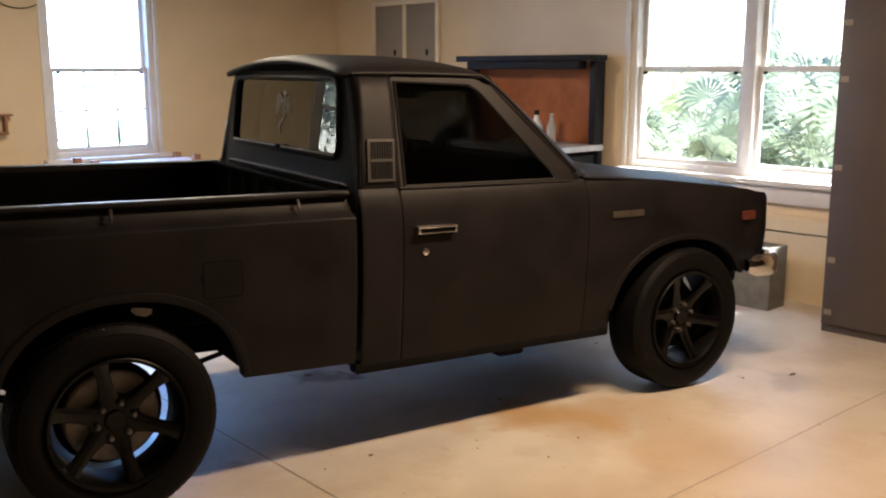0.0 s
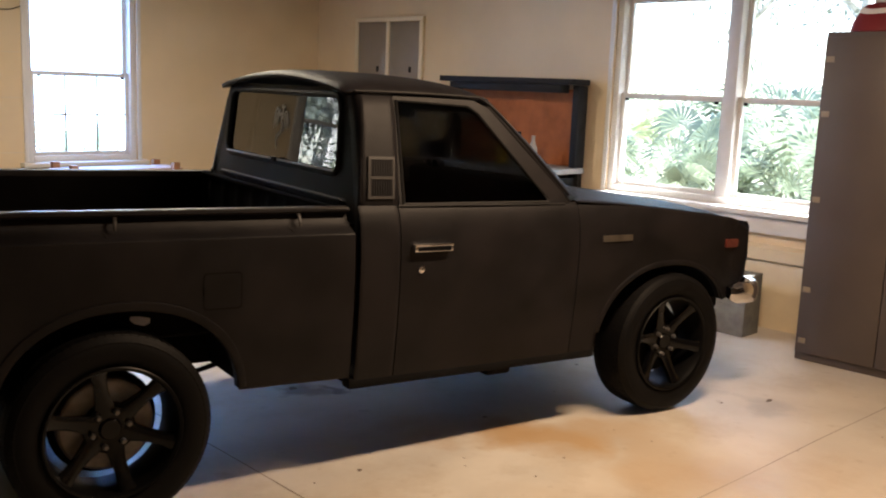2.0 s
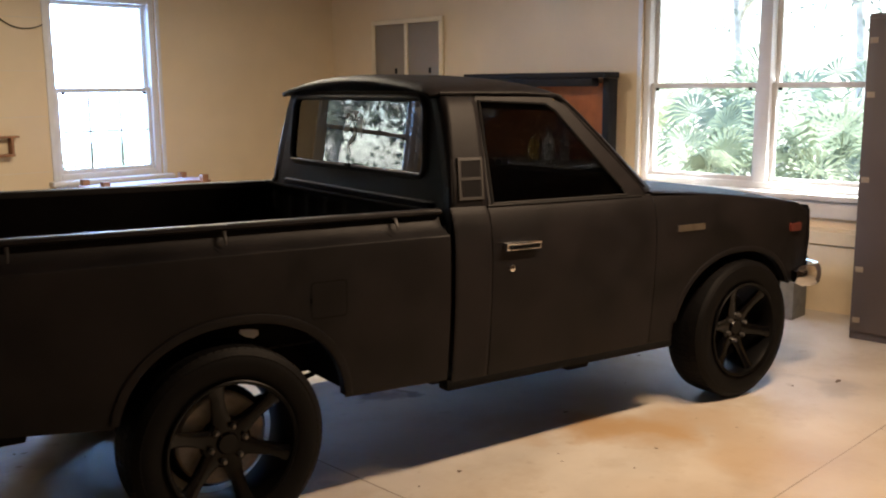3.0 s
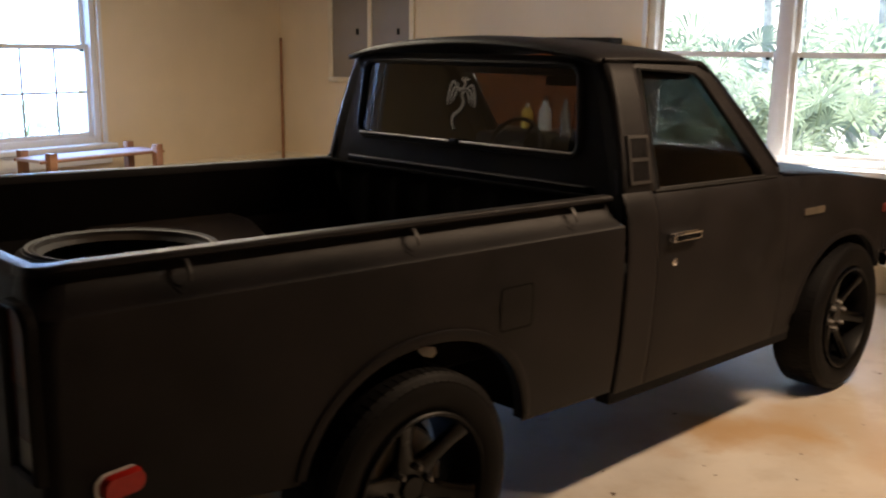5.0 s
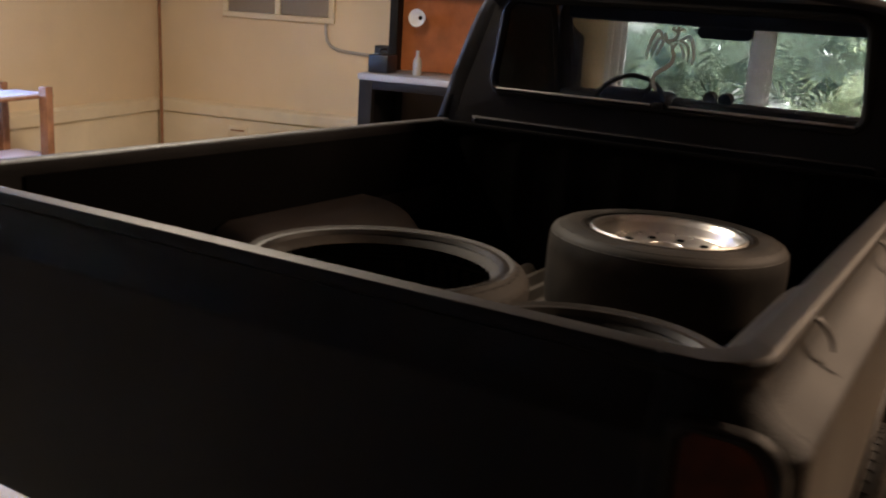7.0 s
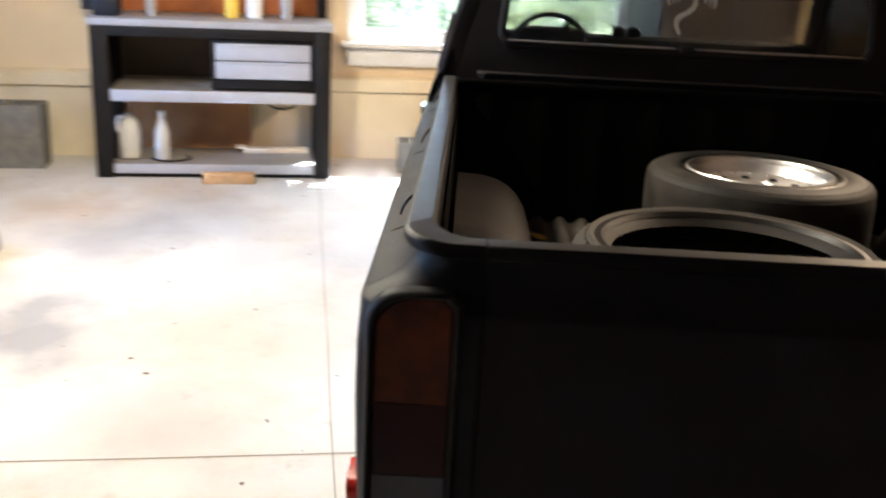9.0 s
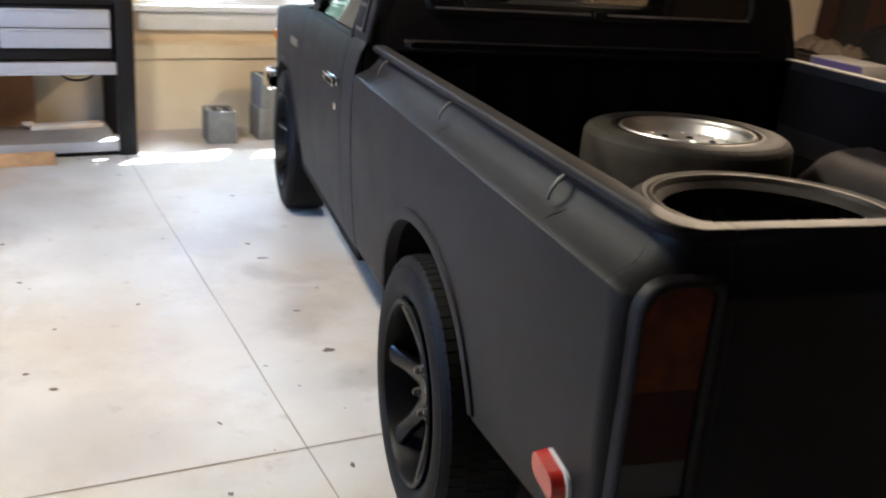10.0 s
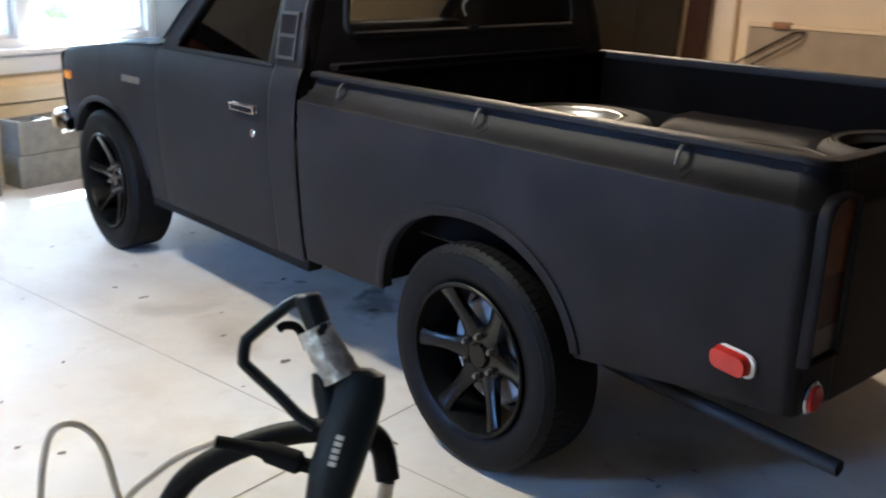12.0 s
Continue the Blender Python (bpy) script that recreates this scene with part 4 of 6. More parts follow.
for i in range(15):
    t = i / 14
    x = 0.934 + 0.685 * t
    row = []
    for j in range(21):
        s = -1 + 2 * j / 20
        edge = min(1.0, (1 - abs(s)) / 0.14)
        crown = 0.054 * (1 - s * s)
        zx = interp(x, [(0.934, -0.012), (0.965, 0.004), (1.07, 0.012), (1.32, 0.014), (1.50, 0.006), (1.58, -0.006), (1.62, -0.02)])
        z = ROOFZ + 0.004 + crown + zx * (0.4 + 0.6 * edge) + 0.012 * (edge ** 0.5)
        row.append(Vector((x + 0.012 * (1 - s * s), s * interp(x, [(0.934, 0.628), (1.47, 0.634), (1.62, 0.606)]), z)))
    rows.append(row)
grid(bm, rows)
thicken(tpart("roof", bm, PAINT), 0.02)

# cab back with its window
def back_x(z):
    return interp(z, [(0.38, 0.937), (1.05, 0.945), (1.15, 0.950), (1.45, 0.974), (1.49, 0.980)])


def back_loop_points(loop, zc, out):
    return [Vector((back_x(zc + v) - out, u * (1 - 0.16 * (v + 0.145)), zc + v)) for u, v in loop]


ZC = 1.307
bm = bmesh.new()
inner = rounded_loop(1.165, 0.315, 0.05, 6)
n = len(inner)
outer = []
for u, v in inner:
    a = math.atan2(v / 0.17, u / 0.60)
    k = 1 / max(abs(math.cos(a)), abs(math.sin(a)))
    outer.append((math.cos(a) * k, math.sin(a) * k))
def outer_point(c, s):
    z = interp(s, [(-1, 1.075), (1, 1.482)])
    return Vector((back_x(z) - 0.0, c * (pillar_y(max(z, 1.06)) - 0.06), z + (0.048 * (1 - c * c) if s > 0.9 else 0.0)))
rows = [[outer_point(c, s) for c, s in outer], back_loop_points(inner, ZC, 0.004), back_loop_points(rounded_loop(1.135, 0.285, 0.045, 6), ZC, -0.012)]
grid(bm, rows, close_v=True)
cab_back = tpart("cab_back", bm, PAINT)
for side in (1, -1):
    bm = bmesh.new()
    a, b, c2 = [], [], []
    for z in (0.40, 0.7, 1.0, 1.075, 1.2, 1.3, 1.4, 1.482):
        y = pillar_y(max(z, 1.058))
        a.append(Vector((back_x(z) + 0.004, y - 0.085, z)))
        b.append(Vector((back_x(z) - 0.004, y - 0.022, z)))
        c2.append(Vector((interp(z, [(BELT, 0.936), (ROOFZ, 0.990)]) if z > BELT else 0.932, y, z)))
    grid(bm, [list(r) for r in zip(a, b, c2)])
    thicken(tpart("cab_corner", mirrored(bm, side), PAINT), 0.006)
bm = bmesh.new()
rows = []
for z, d in ((0.40, 0), (1.02, 0), (1.040, 0), (1.046, 0.017), (1.060, 0.020), (1.069, 0.0), (1.078, 0)):
    rows.append([Vector((back_x(z) - (d if abs(y) < 0.63 else 0), y, z)) for y in (-0.71, -0.64, -0.62, -0.3, 0, 0.3, 0.62, 0.64, 0.71)])
grid(bm, rows)
tpart("cab_back_panel", bm, PAINT)
# thin paler tube drawn as the ridge's highlight; the ridge is plain paint
bm = bmesh.new()
tube(bm, [(0.9275, y, 1.064) for y in (-0.615, -0.3, 0, 0.3, 0.615)], 0.004, 6)
tpart("lit_ridge", bm, PALEEDGE, label="ridge line with its highlight in a paler colour")
bm = bmesh.new()
lp = back_loop_points(rounded_loop(1.15, 0.30, 0.048, 6), ZC, 0.006)
tube(bm, lp + lp[:1], 0.013, 8, cap=False)
seal = tpart("rear_window_seal", bm, RUBBER)
bm = bmesh.new()
lp = [Vector((back_x(1.168) - 0.018, y, 1.168)) for y in (-0.55, -0.3, -0.03)]
tube(bm, lp, 0.0045, 6)
tpart("bright_strip", bm, TRIM, seal, "bright trim strip")
bm = bmesh.new()
tube(bm, [Vector((back_x(1.168) - 0.018, y, 1.168)) for y in (0.03, 0.3, 0.55)], 0.0045, 6)
tpart("bright_strip", bm, TRIM, seal, "bright trim strip")
bm = boxes(((0.922, -0.018, 1.158), (0.938, 0.018, 1.178)), bevel=0.003)
tpart("strip_clip", bm, RUBBER, seal)
bm = bmesh.new()
vs = [bm.verts.new(p) for p in back_loop_points(rounded_loop(1.14, 0.29, 0.046, 6), ZC, 0.0)]
bm.faces.new(vs)
g = tpart("rear_window_glass", bm, CABGLASS, smooth=False)
thicken(g, 0.003)
g.visible_shadow = False
# white winged ornament stuck on the rear window
def blade(c, w):
    """a tapered curved blade along a centre line"""
    c = [Vector((u, v, 0)) for u, v in c]
    path = smooth_path(c, 6)
    left, right = [], []
    for i, p in enumerate(path):
        d = (path[min(i + 1, len(path) - 1)] - path[max(i - 1, 0)]).normalized()
        t = i / (len(path) - 1)
        h = w * math.sin(math.pi * min(1, 0.12 + 0.88 * t)) + 0.0006
        left.append((p.x - d.y * h, p.y + d.x * h))
        right.append((p.x + d.y * h, p.y - d.x * h))
    return left + right[::-1]
blades = [([(0.0, 0.0), (-0.012, 0.028), (-0.006, 0.052), (0.018, 0.068), (0.036, 0.086), (0.040, 0.108), (0.030, 0.132), (0.024, 0.150)], 0.0062),
          ([(-0.012, 0.040), (0.0, 0.052), (0.016, 0.064)], 0.0030),
          ([(0.004, 0.150), (-0.014, 0.176), (-0.030, 0.158), (-0.042, 0.110), (-0.040, 0.086)], 0.0046),
          ([(0.002, 0.160), (-0.012, 0.150), (-0.024, 0.122), (-0.028, 0.092)], 0.0040),
          ([(0.004, 0.154), (0.000, 0.136), (-0.010, 0.116), (-0.014, 0.098)], 0.0036),
          ([(0.006, 0.172), (0.012, 0.150), (0.022, 0.138)], 0.0036),
          ([(0.052, 0.150), (0.080, 0.164), (0.094, 0.138), (0.100, 0.100), (0.096, 0.082)], 0.0046),
          ([(0.056, 0.150), (0.074, 0.142), (0.084, 0.116), (0.084, 0.088)], 0.0040),
          ([(0.052, 0.142), (0.062, 0.130), (0.070, 0.112), (0.070, 0.096)], 0.0036),
          ([(0.046, 0.146), (0.036, 0.132), (0.030, 0.116)], 0.0036),
          ([(0.014, 0.146), (0.030, 0.152), (0.052, 0.150)], 0.0034),
          ([(0.030, 0.146), (0.044, 0.166), (0.042, 0.184), (0.050, 0.194)], 0.0050),
          ([(0.042, 0.176), (0.028, 0.184), (0.034, 0.194)], 0.0030),
          ([(0.046, 0.180), (0.060, 0.186), (0.064, 0.178)], 0.0028)]
sticker = None
for c, w in blades:
    bm = bmesh.new()
    vs = [bm.verts.new(Vector((back_x(1.210 + v) - 0.0046, 0.022 - u, 1.210 + v))) for u, v in blade(c, w)]
    bm.faces.new(vs)
    bmesh.ops.triangulate(bm, faces=bm.faces)
    if sticker is None:
        sticker = tpart("window_sticker", bm, DECAL, label="white curling winged sticker", smooth=False)
    else:
        tpart("blade", bm, DECAL, sticker, smooth=False)

# windscreen, hood and nose
bm = bmesh.new()
rows = []
for i in range(7):
    t = i / 6
    x, z, w = 2.01 + (1.612 - 2.01) * t, 1.085 + (1.475 - 1.085) * t, 0.735 + (0.602 - 0.735) * t
    rows.append([Vector((x + 0.05 * (1 - (s / 6) ** 2) * (1 - 0.5 * t), w * s / 6, z)) for s in range(-6, 7)])
grid(bm, rows)
g = tpart("windscreen", bm, SCREENGLASS)
thicken(g, 0.004)
g.visible_shadow = False
bm = bmesh.new()
rows = []
for i in range(17):
    x = 1.99 + 1.16 * i / 16
    row = []
    for j in range(17):
        s = -1 + 2 * j / 16
        yy = s * (side_y(1.0, x) - 0.012)
        crown = 0.030 * (1 - s ** 4) + 0.012 * max(0, 1 - abs(abs(s) - 0.55) / 0.12) * (0.5 if abs(s) < 0.8 else 0)
        row.append(Vector((x + 0.05 * (1 - s * s) * (1 if i == 0 else 0), yy, hood_z(x) - 0.016 + crown)))
    rows.append(row)
grid(bm, rows)
hood = tpart("hood", bm, PAINT)
thicken(hood, 0.006)
for y in (-0.28, 0.28):
    tpart("hood_scoop_line", boxes(((2.12, y - 0.10, hood_z(2.2) + 0.012), (2.16, y + 0.10, hood_z(2.2) + 0.022)), bevel=0.003), UNDER, hood)
bm = bmesh.new()
rows = []
for z, x in ((0.945, 3.145), (0.92, 3.162), (0.78, 3.168), (0.66, 3.152), (0.60, 3.11), (0.565, 3.05)):
    rows.append([Vector((x + 0.02 * (1 - (s / 8) ** 4), 0.755 * s / 8, z)) for s in range(-8, 9)])
grid(bm, rows)
thicken(tpart("nose_panel", bm, PAINT), 0.006)
bm = bmesh.new()
outline = [(3.00, 0.805), (3.07, 0.820), (3.13, 0.825), (3.185, 0.812), (3.230, 0.765), (3.265, 0.66), (3.275, 0.4), (3.28, 0.0)]
outline = smooth_path([Vector((x, y, 0)) for x, y in outline] + [Vector((x, -y, 0)) for x, y in outline[-2::-1]], 4)
rows = []
for i, p in enumerate(outline):
    d = (outline[min(i + 1, len(outline) - 1)] - outline[max(i - 1, 0)]).normalized()
    inward = Vector((d.y, -d.x, 0)) * (1 if p.x * d.y - p.y * d.x < 0 else -1)
    taper = min(1.0, 0.55 + min(i, len(outline) - 1 - i) * 0.15)
    rows.append([p + inward * o + Vector((0, 0, 0.598 + h * taper)) for o, h in ((0.030, -0.050), (0.008, -0.054), (-0.004, -0.042), (-0.010, -0.012), (-0.010, 0.012), (-0.004, 0.042), (0.008, 0.054), (0.030, 0.050))])
grid(bm, rows, close_v=True)
tpart("front_bumper", bm, CHROME, label="chrome front bumper with wrapped ends")
tpart("lower_valance", boxes(((2.94, -0.70, 0.50), (3.04, 0.70, 0.58)), bevel=0.02), UNDER)

# cab interior
tpart("cab_floor", boxes(((0.94, -0.74, 0.40), (2.05, 0.74, 0.44))), UNDER)
tpart("dashboard", boxes(((1.86, -0.72, 0.80), (2.02, 0.72, 1.085)), bevel=0.03), INTERIOR)
tpart("dash_pad", boxes(((1.76, -0.70, 0.98), (1.925, 0.70, 1.138)), bevel=0.025), INTERIOR)
tpart("instrument_hood", boxes(((1.72, 0.22, 1.04), (1.84, 0.50, 1.162)), bevel=0.025), INTERIOR)
for y in (0.085, 0.025):
    bm = bmesh.new()
    lathe(bm, [(0.0, 0.0), (0.024, 0.0), (0.027, 0.005), (0.024, 0.04), (0.0, 0.045)], 20, pose(1.78, y, 1.150, 0, 80, 0))
    tpart("gauge_pod", bm, INTERIOR)
tpart("roof_header", boxes(((1.50, -0.57, 1.412), (1.60, 0.57, 1.470)), bevel=0.015), INTERIOR)
tpart("bench_seat", boxes(((1.02, -0.68, 0.45), (1.55, 0.68, 0.70)), ((0.96, -0.68, 0.62), (1.09, 0.68, 1.14)), bevel=0.05), INTERIOR, label="black vinyl bench seat")
bm = bmesh.new()
wm = pose(1.66, 0.36, 1.075, 0, -68, 0)
lathe(bm, [(0.150 + 0.010 * math.cos(a), 0.011 * math.sin(a)) for a in (k * math.pi / 4 for k in range(8))], 40, wm, close=True)
steer = tpart("steering_wheel", bm, INTERIOR, label="black steering wheel")
bm = bmesh.new()
for a in (90, 210, 330):
    tube(bm, [wm @ Vector((0, 0, -0.02)), wm @ Vector((0.145 * math.cos(radians(a)), 0.145 * math.sin(radians(a)), 0))], 0.010, 6)
lathe(bm, [(0.0, 0.0), (0.05, -0.005), (0.05, -0.03), (0.02, -0.05), (0.02, -0.3), (0.0, -0.3)], 16, wm)
tpart("hub_and_column", bm, INTERIOR, steer)
bm = bmesh.new()
prism(bm, rounded_loop(0.19, 0.055, 0.02), lambda u, v, w: Vector((1.56 + w, u - 0.0, 1.400 + v)), 0.02)
tpart("inner_mirror", bm, INTERIOR, label="black rear-view mirror")
for side in (1, -1):
    tpart("door_card", mirrored(boxes(((1.10, 0.725, 0.45), (1.98, 0.742, 1.05)), bevel=0.004), side), INTERIOR)

# underbody
for side in (1, -1):
    bm = bmesh.new()
    box(bm, (-0.86, 0.36, 0.455), (2.95, 0.44, 0.533), 0.01)
    tpart("chassis_rail", mirrored(bm, side), UNDER)
    bm = bmesh.new()
    for k in range(4):
        L = 0.62 - 0.12 * k
        tube(bm, smooth_path([(-L, 0.52, 0.40 - 0.012 * k + 0.08 * (L / 0.62) ** 2), (0.0, 0.52, 0.355 - 0.012 * k), (L * 0.95, 0.52, 0.40 - 0.012 * k + 0.06 * (L / 0.62) ** 2)], 6), 0.012, 6, flat=0.5)
    tpart("leaf_spring", mirrored(bm, side), UNDER, rake=False)
bm = bmesh.new()
tube(bm, [(0.01, -0.60, 0.335), (0.01, -0.12, 0.335), (0.01, -0.10, 0.335), (0.01, 0.10, 0.335), (0.01, 0.12, 0.335), (0.01, 0.60, 0.335)], [0.045, 0.045, 0.12, 0.12, 0.045, 0.045], 14)
tpart("rear_axle", bm, UNDER, rake=False)
bm = bmesh.new()
tube(bm, [(2.585, -0.60, 0.33), (2.585, 0.60, 0.33)], 0.05, 10)
tpart("front_axle", bm, UNDER, rake=False)
tpart("engine_pan", boxes(((1.7, -0.25, 0.30), (2.9, 0.25, 0.55)), bevel=0.04), UNDER)
tpart("fuel_tank", boxes(((-0.75, -0.34, 0.36), (-0.25, 0.10, 0.52)), bevel=0.04), UNDER)
tpart("floor_pan", boxes(((-0.885, -0.47, 0.535), (0.88, 0.47, 0.59)), ((-0.885, 0.47, 0.535), (-0.345, 0.74, 0.59)), ((-0.885, -0.74, 0.535), (-0.345, -0.47, 0.59)),
                         ((0.485, 0.47, 0.535), (0.88, 0.74, 0.59)), ((0.485, -0.74, 0.535), (0.88, -0.47, 0.59))), UNDER)
tpart("gearbox", boxes(((0.95, -0.13, 0.24), (1.75, 0.13, 0.50)), bevel=0.04), UNDER)
tpart("crossmember", boxes(((1.05, -0.45, 0.27), (1.17, 0.45, 0.42)), bevel=0.02), UNDER)
tpart("crossmember", boxes(((1.72, -0.55, 0.25), (1.86, 0.55, 0.40)), bevel=0.02), UNDER)
bm = bmesh.new()
tube(bm, [(0.05, 0.0, 0.335), (0.98, 0.0, 0.35)], 0.04, 12)
tpart("drive_shaft", bm, UNDER, rake=False)
for side in (1, -1):
    tpart("spring_hanger", mirrored(boxes(((-0.72, 0.44, 0.40), (-0.55, 0.60, 0.50)), bevel=0.01), side), UNDER)
bm = bmesh.new()
path = smooth_path([(0.9, 0.25, 0.33), (0.35, 0.27, 0.30), (-0.05, 0.37, 0.27), (-0.40, 0.375, 0.255), (-0.87, 0.387, 0.248)], 6)
tube(bm, path, 0.022, 14, cap=False)
ex = tpart("exhaust_pipe", bm, PIPE, rake=False, label="dull grey tail pipe")
thicken(ex, 0.003)

# wheels
def build_tyre(bm, R, rim, width, m=None, steps=48):
    w = width / 2
    prof = [(rim - 0.012, -w * 0.80), (rim + 0.004, -w * 0.92), (rim + 0.02, -w * 0.98), ((R + rim) / 2, -w * 1.03), (R - 0.03, -w * 0.97), (R - 0.012, -w * 0.90), (R - 0.003, -w * 0.78),
            (R, -w * 0.45), (R, 0), (R, w * 0.45), (R - 0.003, w * 0.78), (R - 0.012, w * 0.90), (R - 0.03, w * 0.97), ((R + rim) / 2, w * 1.03), (rim + 0.02, w * 0.98), (rim + 0.004, w * 0.92), (rim - 0.012, w * 0.80)]
    lathe(bm, prof, steps, m)
    return bm


def tread_blocks(bm, R, width, count=76):
    """low blocks standing proud of the tread, axis along z"""
    w = width / 2
    for k in range(count):
        for j, (z0, z1) in enumerate(((-0.97, -0.80), (-0.80, -0.50), (-0.42, -0.06), (0.02, 0.40), (0.48, 0.80), (0.80, 0.97))):
            a0 = 2 * math.pi * (k + (0.25 if j in (2, 3) else 0)) / count
            a1 = a0 + 2 * math.pi * 0.82 / count
            sh = 0.3 * 2 * math.pi / count if 1 < j < 4 else 0.0
            o0, o1 = (interp(abs(z), [(0.5, 0.0), (0.8, 0.003), (0.9, 0.0105), (0.97, 0.026)]) for z in (z0, z1))
            lo0, lo1, hi0, hi1 = R - 0.004 - o0, R - 0.004 - o1, R + 0.0035 - o0, R + 0.0035 - o1
            pts = [(a0, z0, lo0), (a1, z0, lo0), (a1 + sh, z1, lo1), (a0 + sh, z1, lo1), (a0, z0, hi0), (a1, z0, hi0), (a1 + sh, z1, hi1), (a0 + sh, z1, hi1)]
            vs = [bm.verts.new((r * math.cos(a), r * math.sin(a), z * w)) for a, z, r in pts]
            for f in ((4, 5, 6, 7), (0, 1, 5, 4), (1, 2, 6, 5), (2, 3, 7, 6), (3, 0, 4, 7)):
                bm.faces.new([vs[i] for i in f])
    return bm


def wheel(name, x, y, side, turn, brake):
    """outer face along local +z"""
    W = part(name, lathe(bmesh.new(), [(0.222, 0.098), (0.226, 0.102), (0.222, 0.106), (0.214, 0.102), (0.208, 0.085), (0.204, 0.02), (0.206, -0.07), (0.222, -0.098), (0.226, -0.104)], 48), BARREL, TRUCK,
             "glossy black six-spoke wheel with a black tyre")
    W.matrix_basis = pose(x, y, 0.335, -90 * side, 0, 0) @ pose(0, 0, 0, 0, 0, turn)
    t = part("tyre", build_tyre(bmesh.new(), 0.331, 0.228, 0.205), TYRE, W)
    part("tread", tread_blocks(bmesh.new(), 0.3285, 0.205), TYRE, W, smooth=False)
    for k in range(6):
        bm = bmesh.new()
        rot = pose(0, 0, 0, 0, 0, 60 * k)
        rows = []
        for r, hw, z, th in ((0.045, 0.036, 0.046, 0.034), (0.075, 0.031, 0.050, 0.032), (0.105, 0.0245, 0.056, 0.030), (0.14, 0.0215, 0.066, 0.028), (0.18, 0.0225, 0.080, 0.024), (0.211, 0.030, 0.092, 0.020)):
            rows.append([rot @ Vector(p) for p in ((r, -hw, z - 0.006), (r, -hw * 0.62, z), (r, hw * 0.62, z), (r, hw, z - 0.006), (r, hw, z - th), (r, -hw, z - th))])
        vs = grid(bm, rows, close_v=True)
        part("spoke", bm, RIM, W)
    part("hub", lathe(bmesh.new(), [(0.0, 0.054), (0.032, 0.054), (0.036, 0.048), (0.038, 0.044), (0.076, 0.048), (0.083, 0.043), (0.085, 0.01), (0.0, 0.01)], 32), RIM, W)
    for k in range(6):
        a = radians(60 * k + 30)
        part("lug_nut", lathe(bmesh.new(), [(0.0, 0.068), (0.007, 0.067), (0.010, 0.060), (0.010, 0.040)], 6, pose(0.060 * math.cos(a), 0.060 * math.sin(a), -0.002)), NUT, W)
    part("brake", lathe(bmesh.new(), [(0.0, 0.0), (0.148, 0.0), (0.156, -0.008), (0.156, -0.05), (0.0, -0.05)], 36), brake, W, "grey brake behind the spokes")
    part("backing_plate", lathe(bmesh.new(), [(0.0, -0.052), (0.176, -0.052), (0.180, -0.058), (0.176, -0.064), (0.0, -0.064)], 32), UNDER, W)
    return W


wheel("rear_wheel", 0.024, 0.722, 1, 0, BRAKE)
wheel("rear_wheel", 0.024, -0.728, -1, 42, RIGHTBRAKE)
wheel("front_wheel", 2.598, 0.700, 1, 50, UNDER)
wheel("front_wheel", 2.598, -0.722, -1, 48, UNDER)

# ---- tyres lying in the cargo bed ----
def loose_tyre(x, y, z, R, rim, width, label, tilt=(0, 0), turn=0):
    m = pose(x, y - 0.0135, z + width / 2 - RAKE * x, tilt[0], tilt[1] + 1.1, turn)
    T = thing("spare_tyre", m, label, "tyre", "tyres in the cargo bed")
    part("casing", build_tyre(bmesh.new(), R, rim, width), DUSTY, T)
    part("tread", tread_blocks(bmesh.new(), R - 0.0043, width, 56), DUSTY, T, smooth=False)
    for s in (1, -1):
        part("bead_ring", lathe(bmesh.new(), [(rim + 0.004, s * width * 0.465), (rim + 0.012, s * width * 0.50), (rim + 0.022, s * width * 0.503), (rim + 0.030, s * width * 0.485)], 48), BEAD, T)
    return T


FL = 0.627
A = loose_tyre(-0.31, 0.140, FL, 0.308, 0.238, 0.268, "dusty black tyre with no rim lying flat in the truck bed")
B = loose_tyre(-0.577, -0.412, FL + 0.008, 0.266, 0.195, 0.268, "worn black tyre with no rim beside the tailgate")
S = loose_tyre(0.59, -0.177, FL + 0.006, 0.316, 0.208, 0.236, "dusty spare tyre on a polished alloy rim")
sp = part("alloy_rim", lathe(bmesh.new(), [(0.203, 0.104), (0.208, 0.112), (0.204, 0.118), (0.196, 0.116), (0.192, 0.108), (0.187, 0.105), (0.183, 0.099), (0.180, 0.082), (0.174, 0.074), (0.150, 0.069), (0.105, 0.066), (0.080, 0.070), (0.048, 0.075), (0.044, 0.070), (0.042, 0.045), (0.0, 0.045)], 64), ALLOY, S, "polished alloy rim")
for k in range(10):
    a = 2 * math.pi * k / 10
    part("slot", lathe(bmesh.new(), [(0.0, 0.0712), (0.011, 0.0708), (0.0125, 0.060)], 12, pose(0.126 * math.cos(a), 0.126 * math.sin(a), 0.0)), UNDER, sp)
for k in range(20):
    a = 2 * math.pi * (k + 0.5) / 20
    part("rivet", lathe(bmesh.new(), [(0.0, 0.078), (0.004, 0.077), (0.005, 0.074), (0.005, 0.066)], 8, pose(0.162 * math.cos(a), 0.162 * math.sin(a), 0.0)), CHROME, sp)

# strap left on the cargo floor
strap = thing("tie_down_strap", pose(0.58, 0.53, FL - RAKE * 0.58), "yellow webbing strap with a dull red ratchet on the cargo floor", "strap")
part("webbing", tube(bmesh.new(), smooth_path([(0.01, 0.12, 0.008), (0.012, 0.07, 0.022), (0.0, 0.0, 0.034), (-0.008, -0.06, 0.026), (-0.01, -0.11, 0.010), (0.02, -0.12, 0.006), (0.05, -0.06, 0.007)], 4), 0.011, 8, flat=0.35), STRAP, strap)
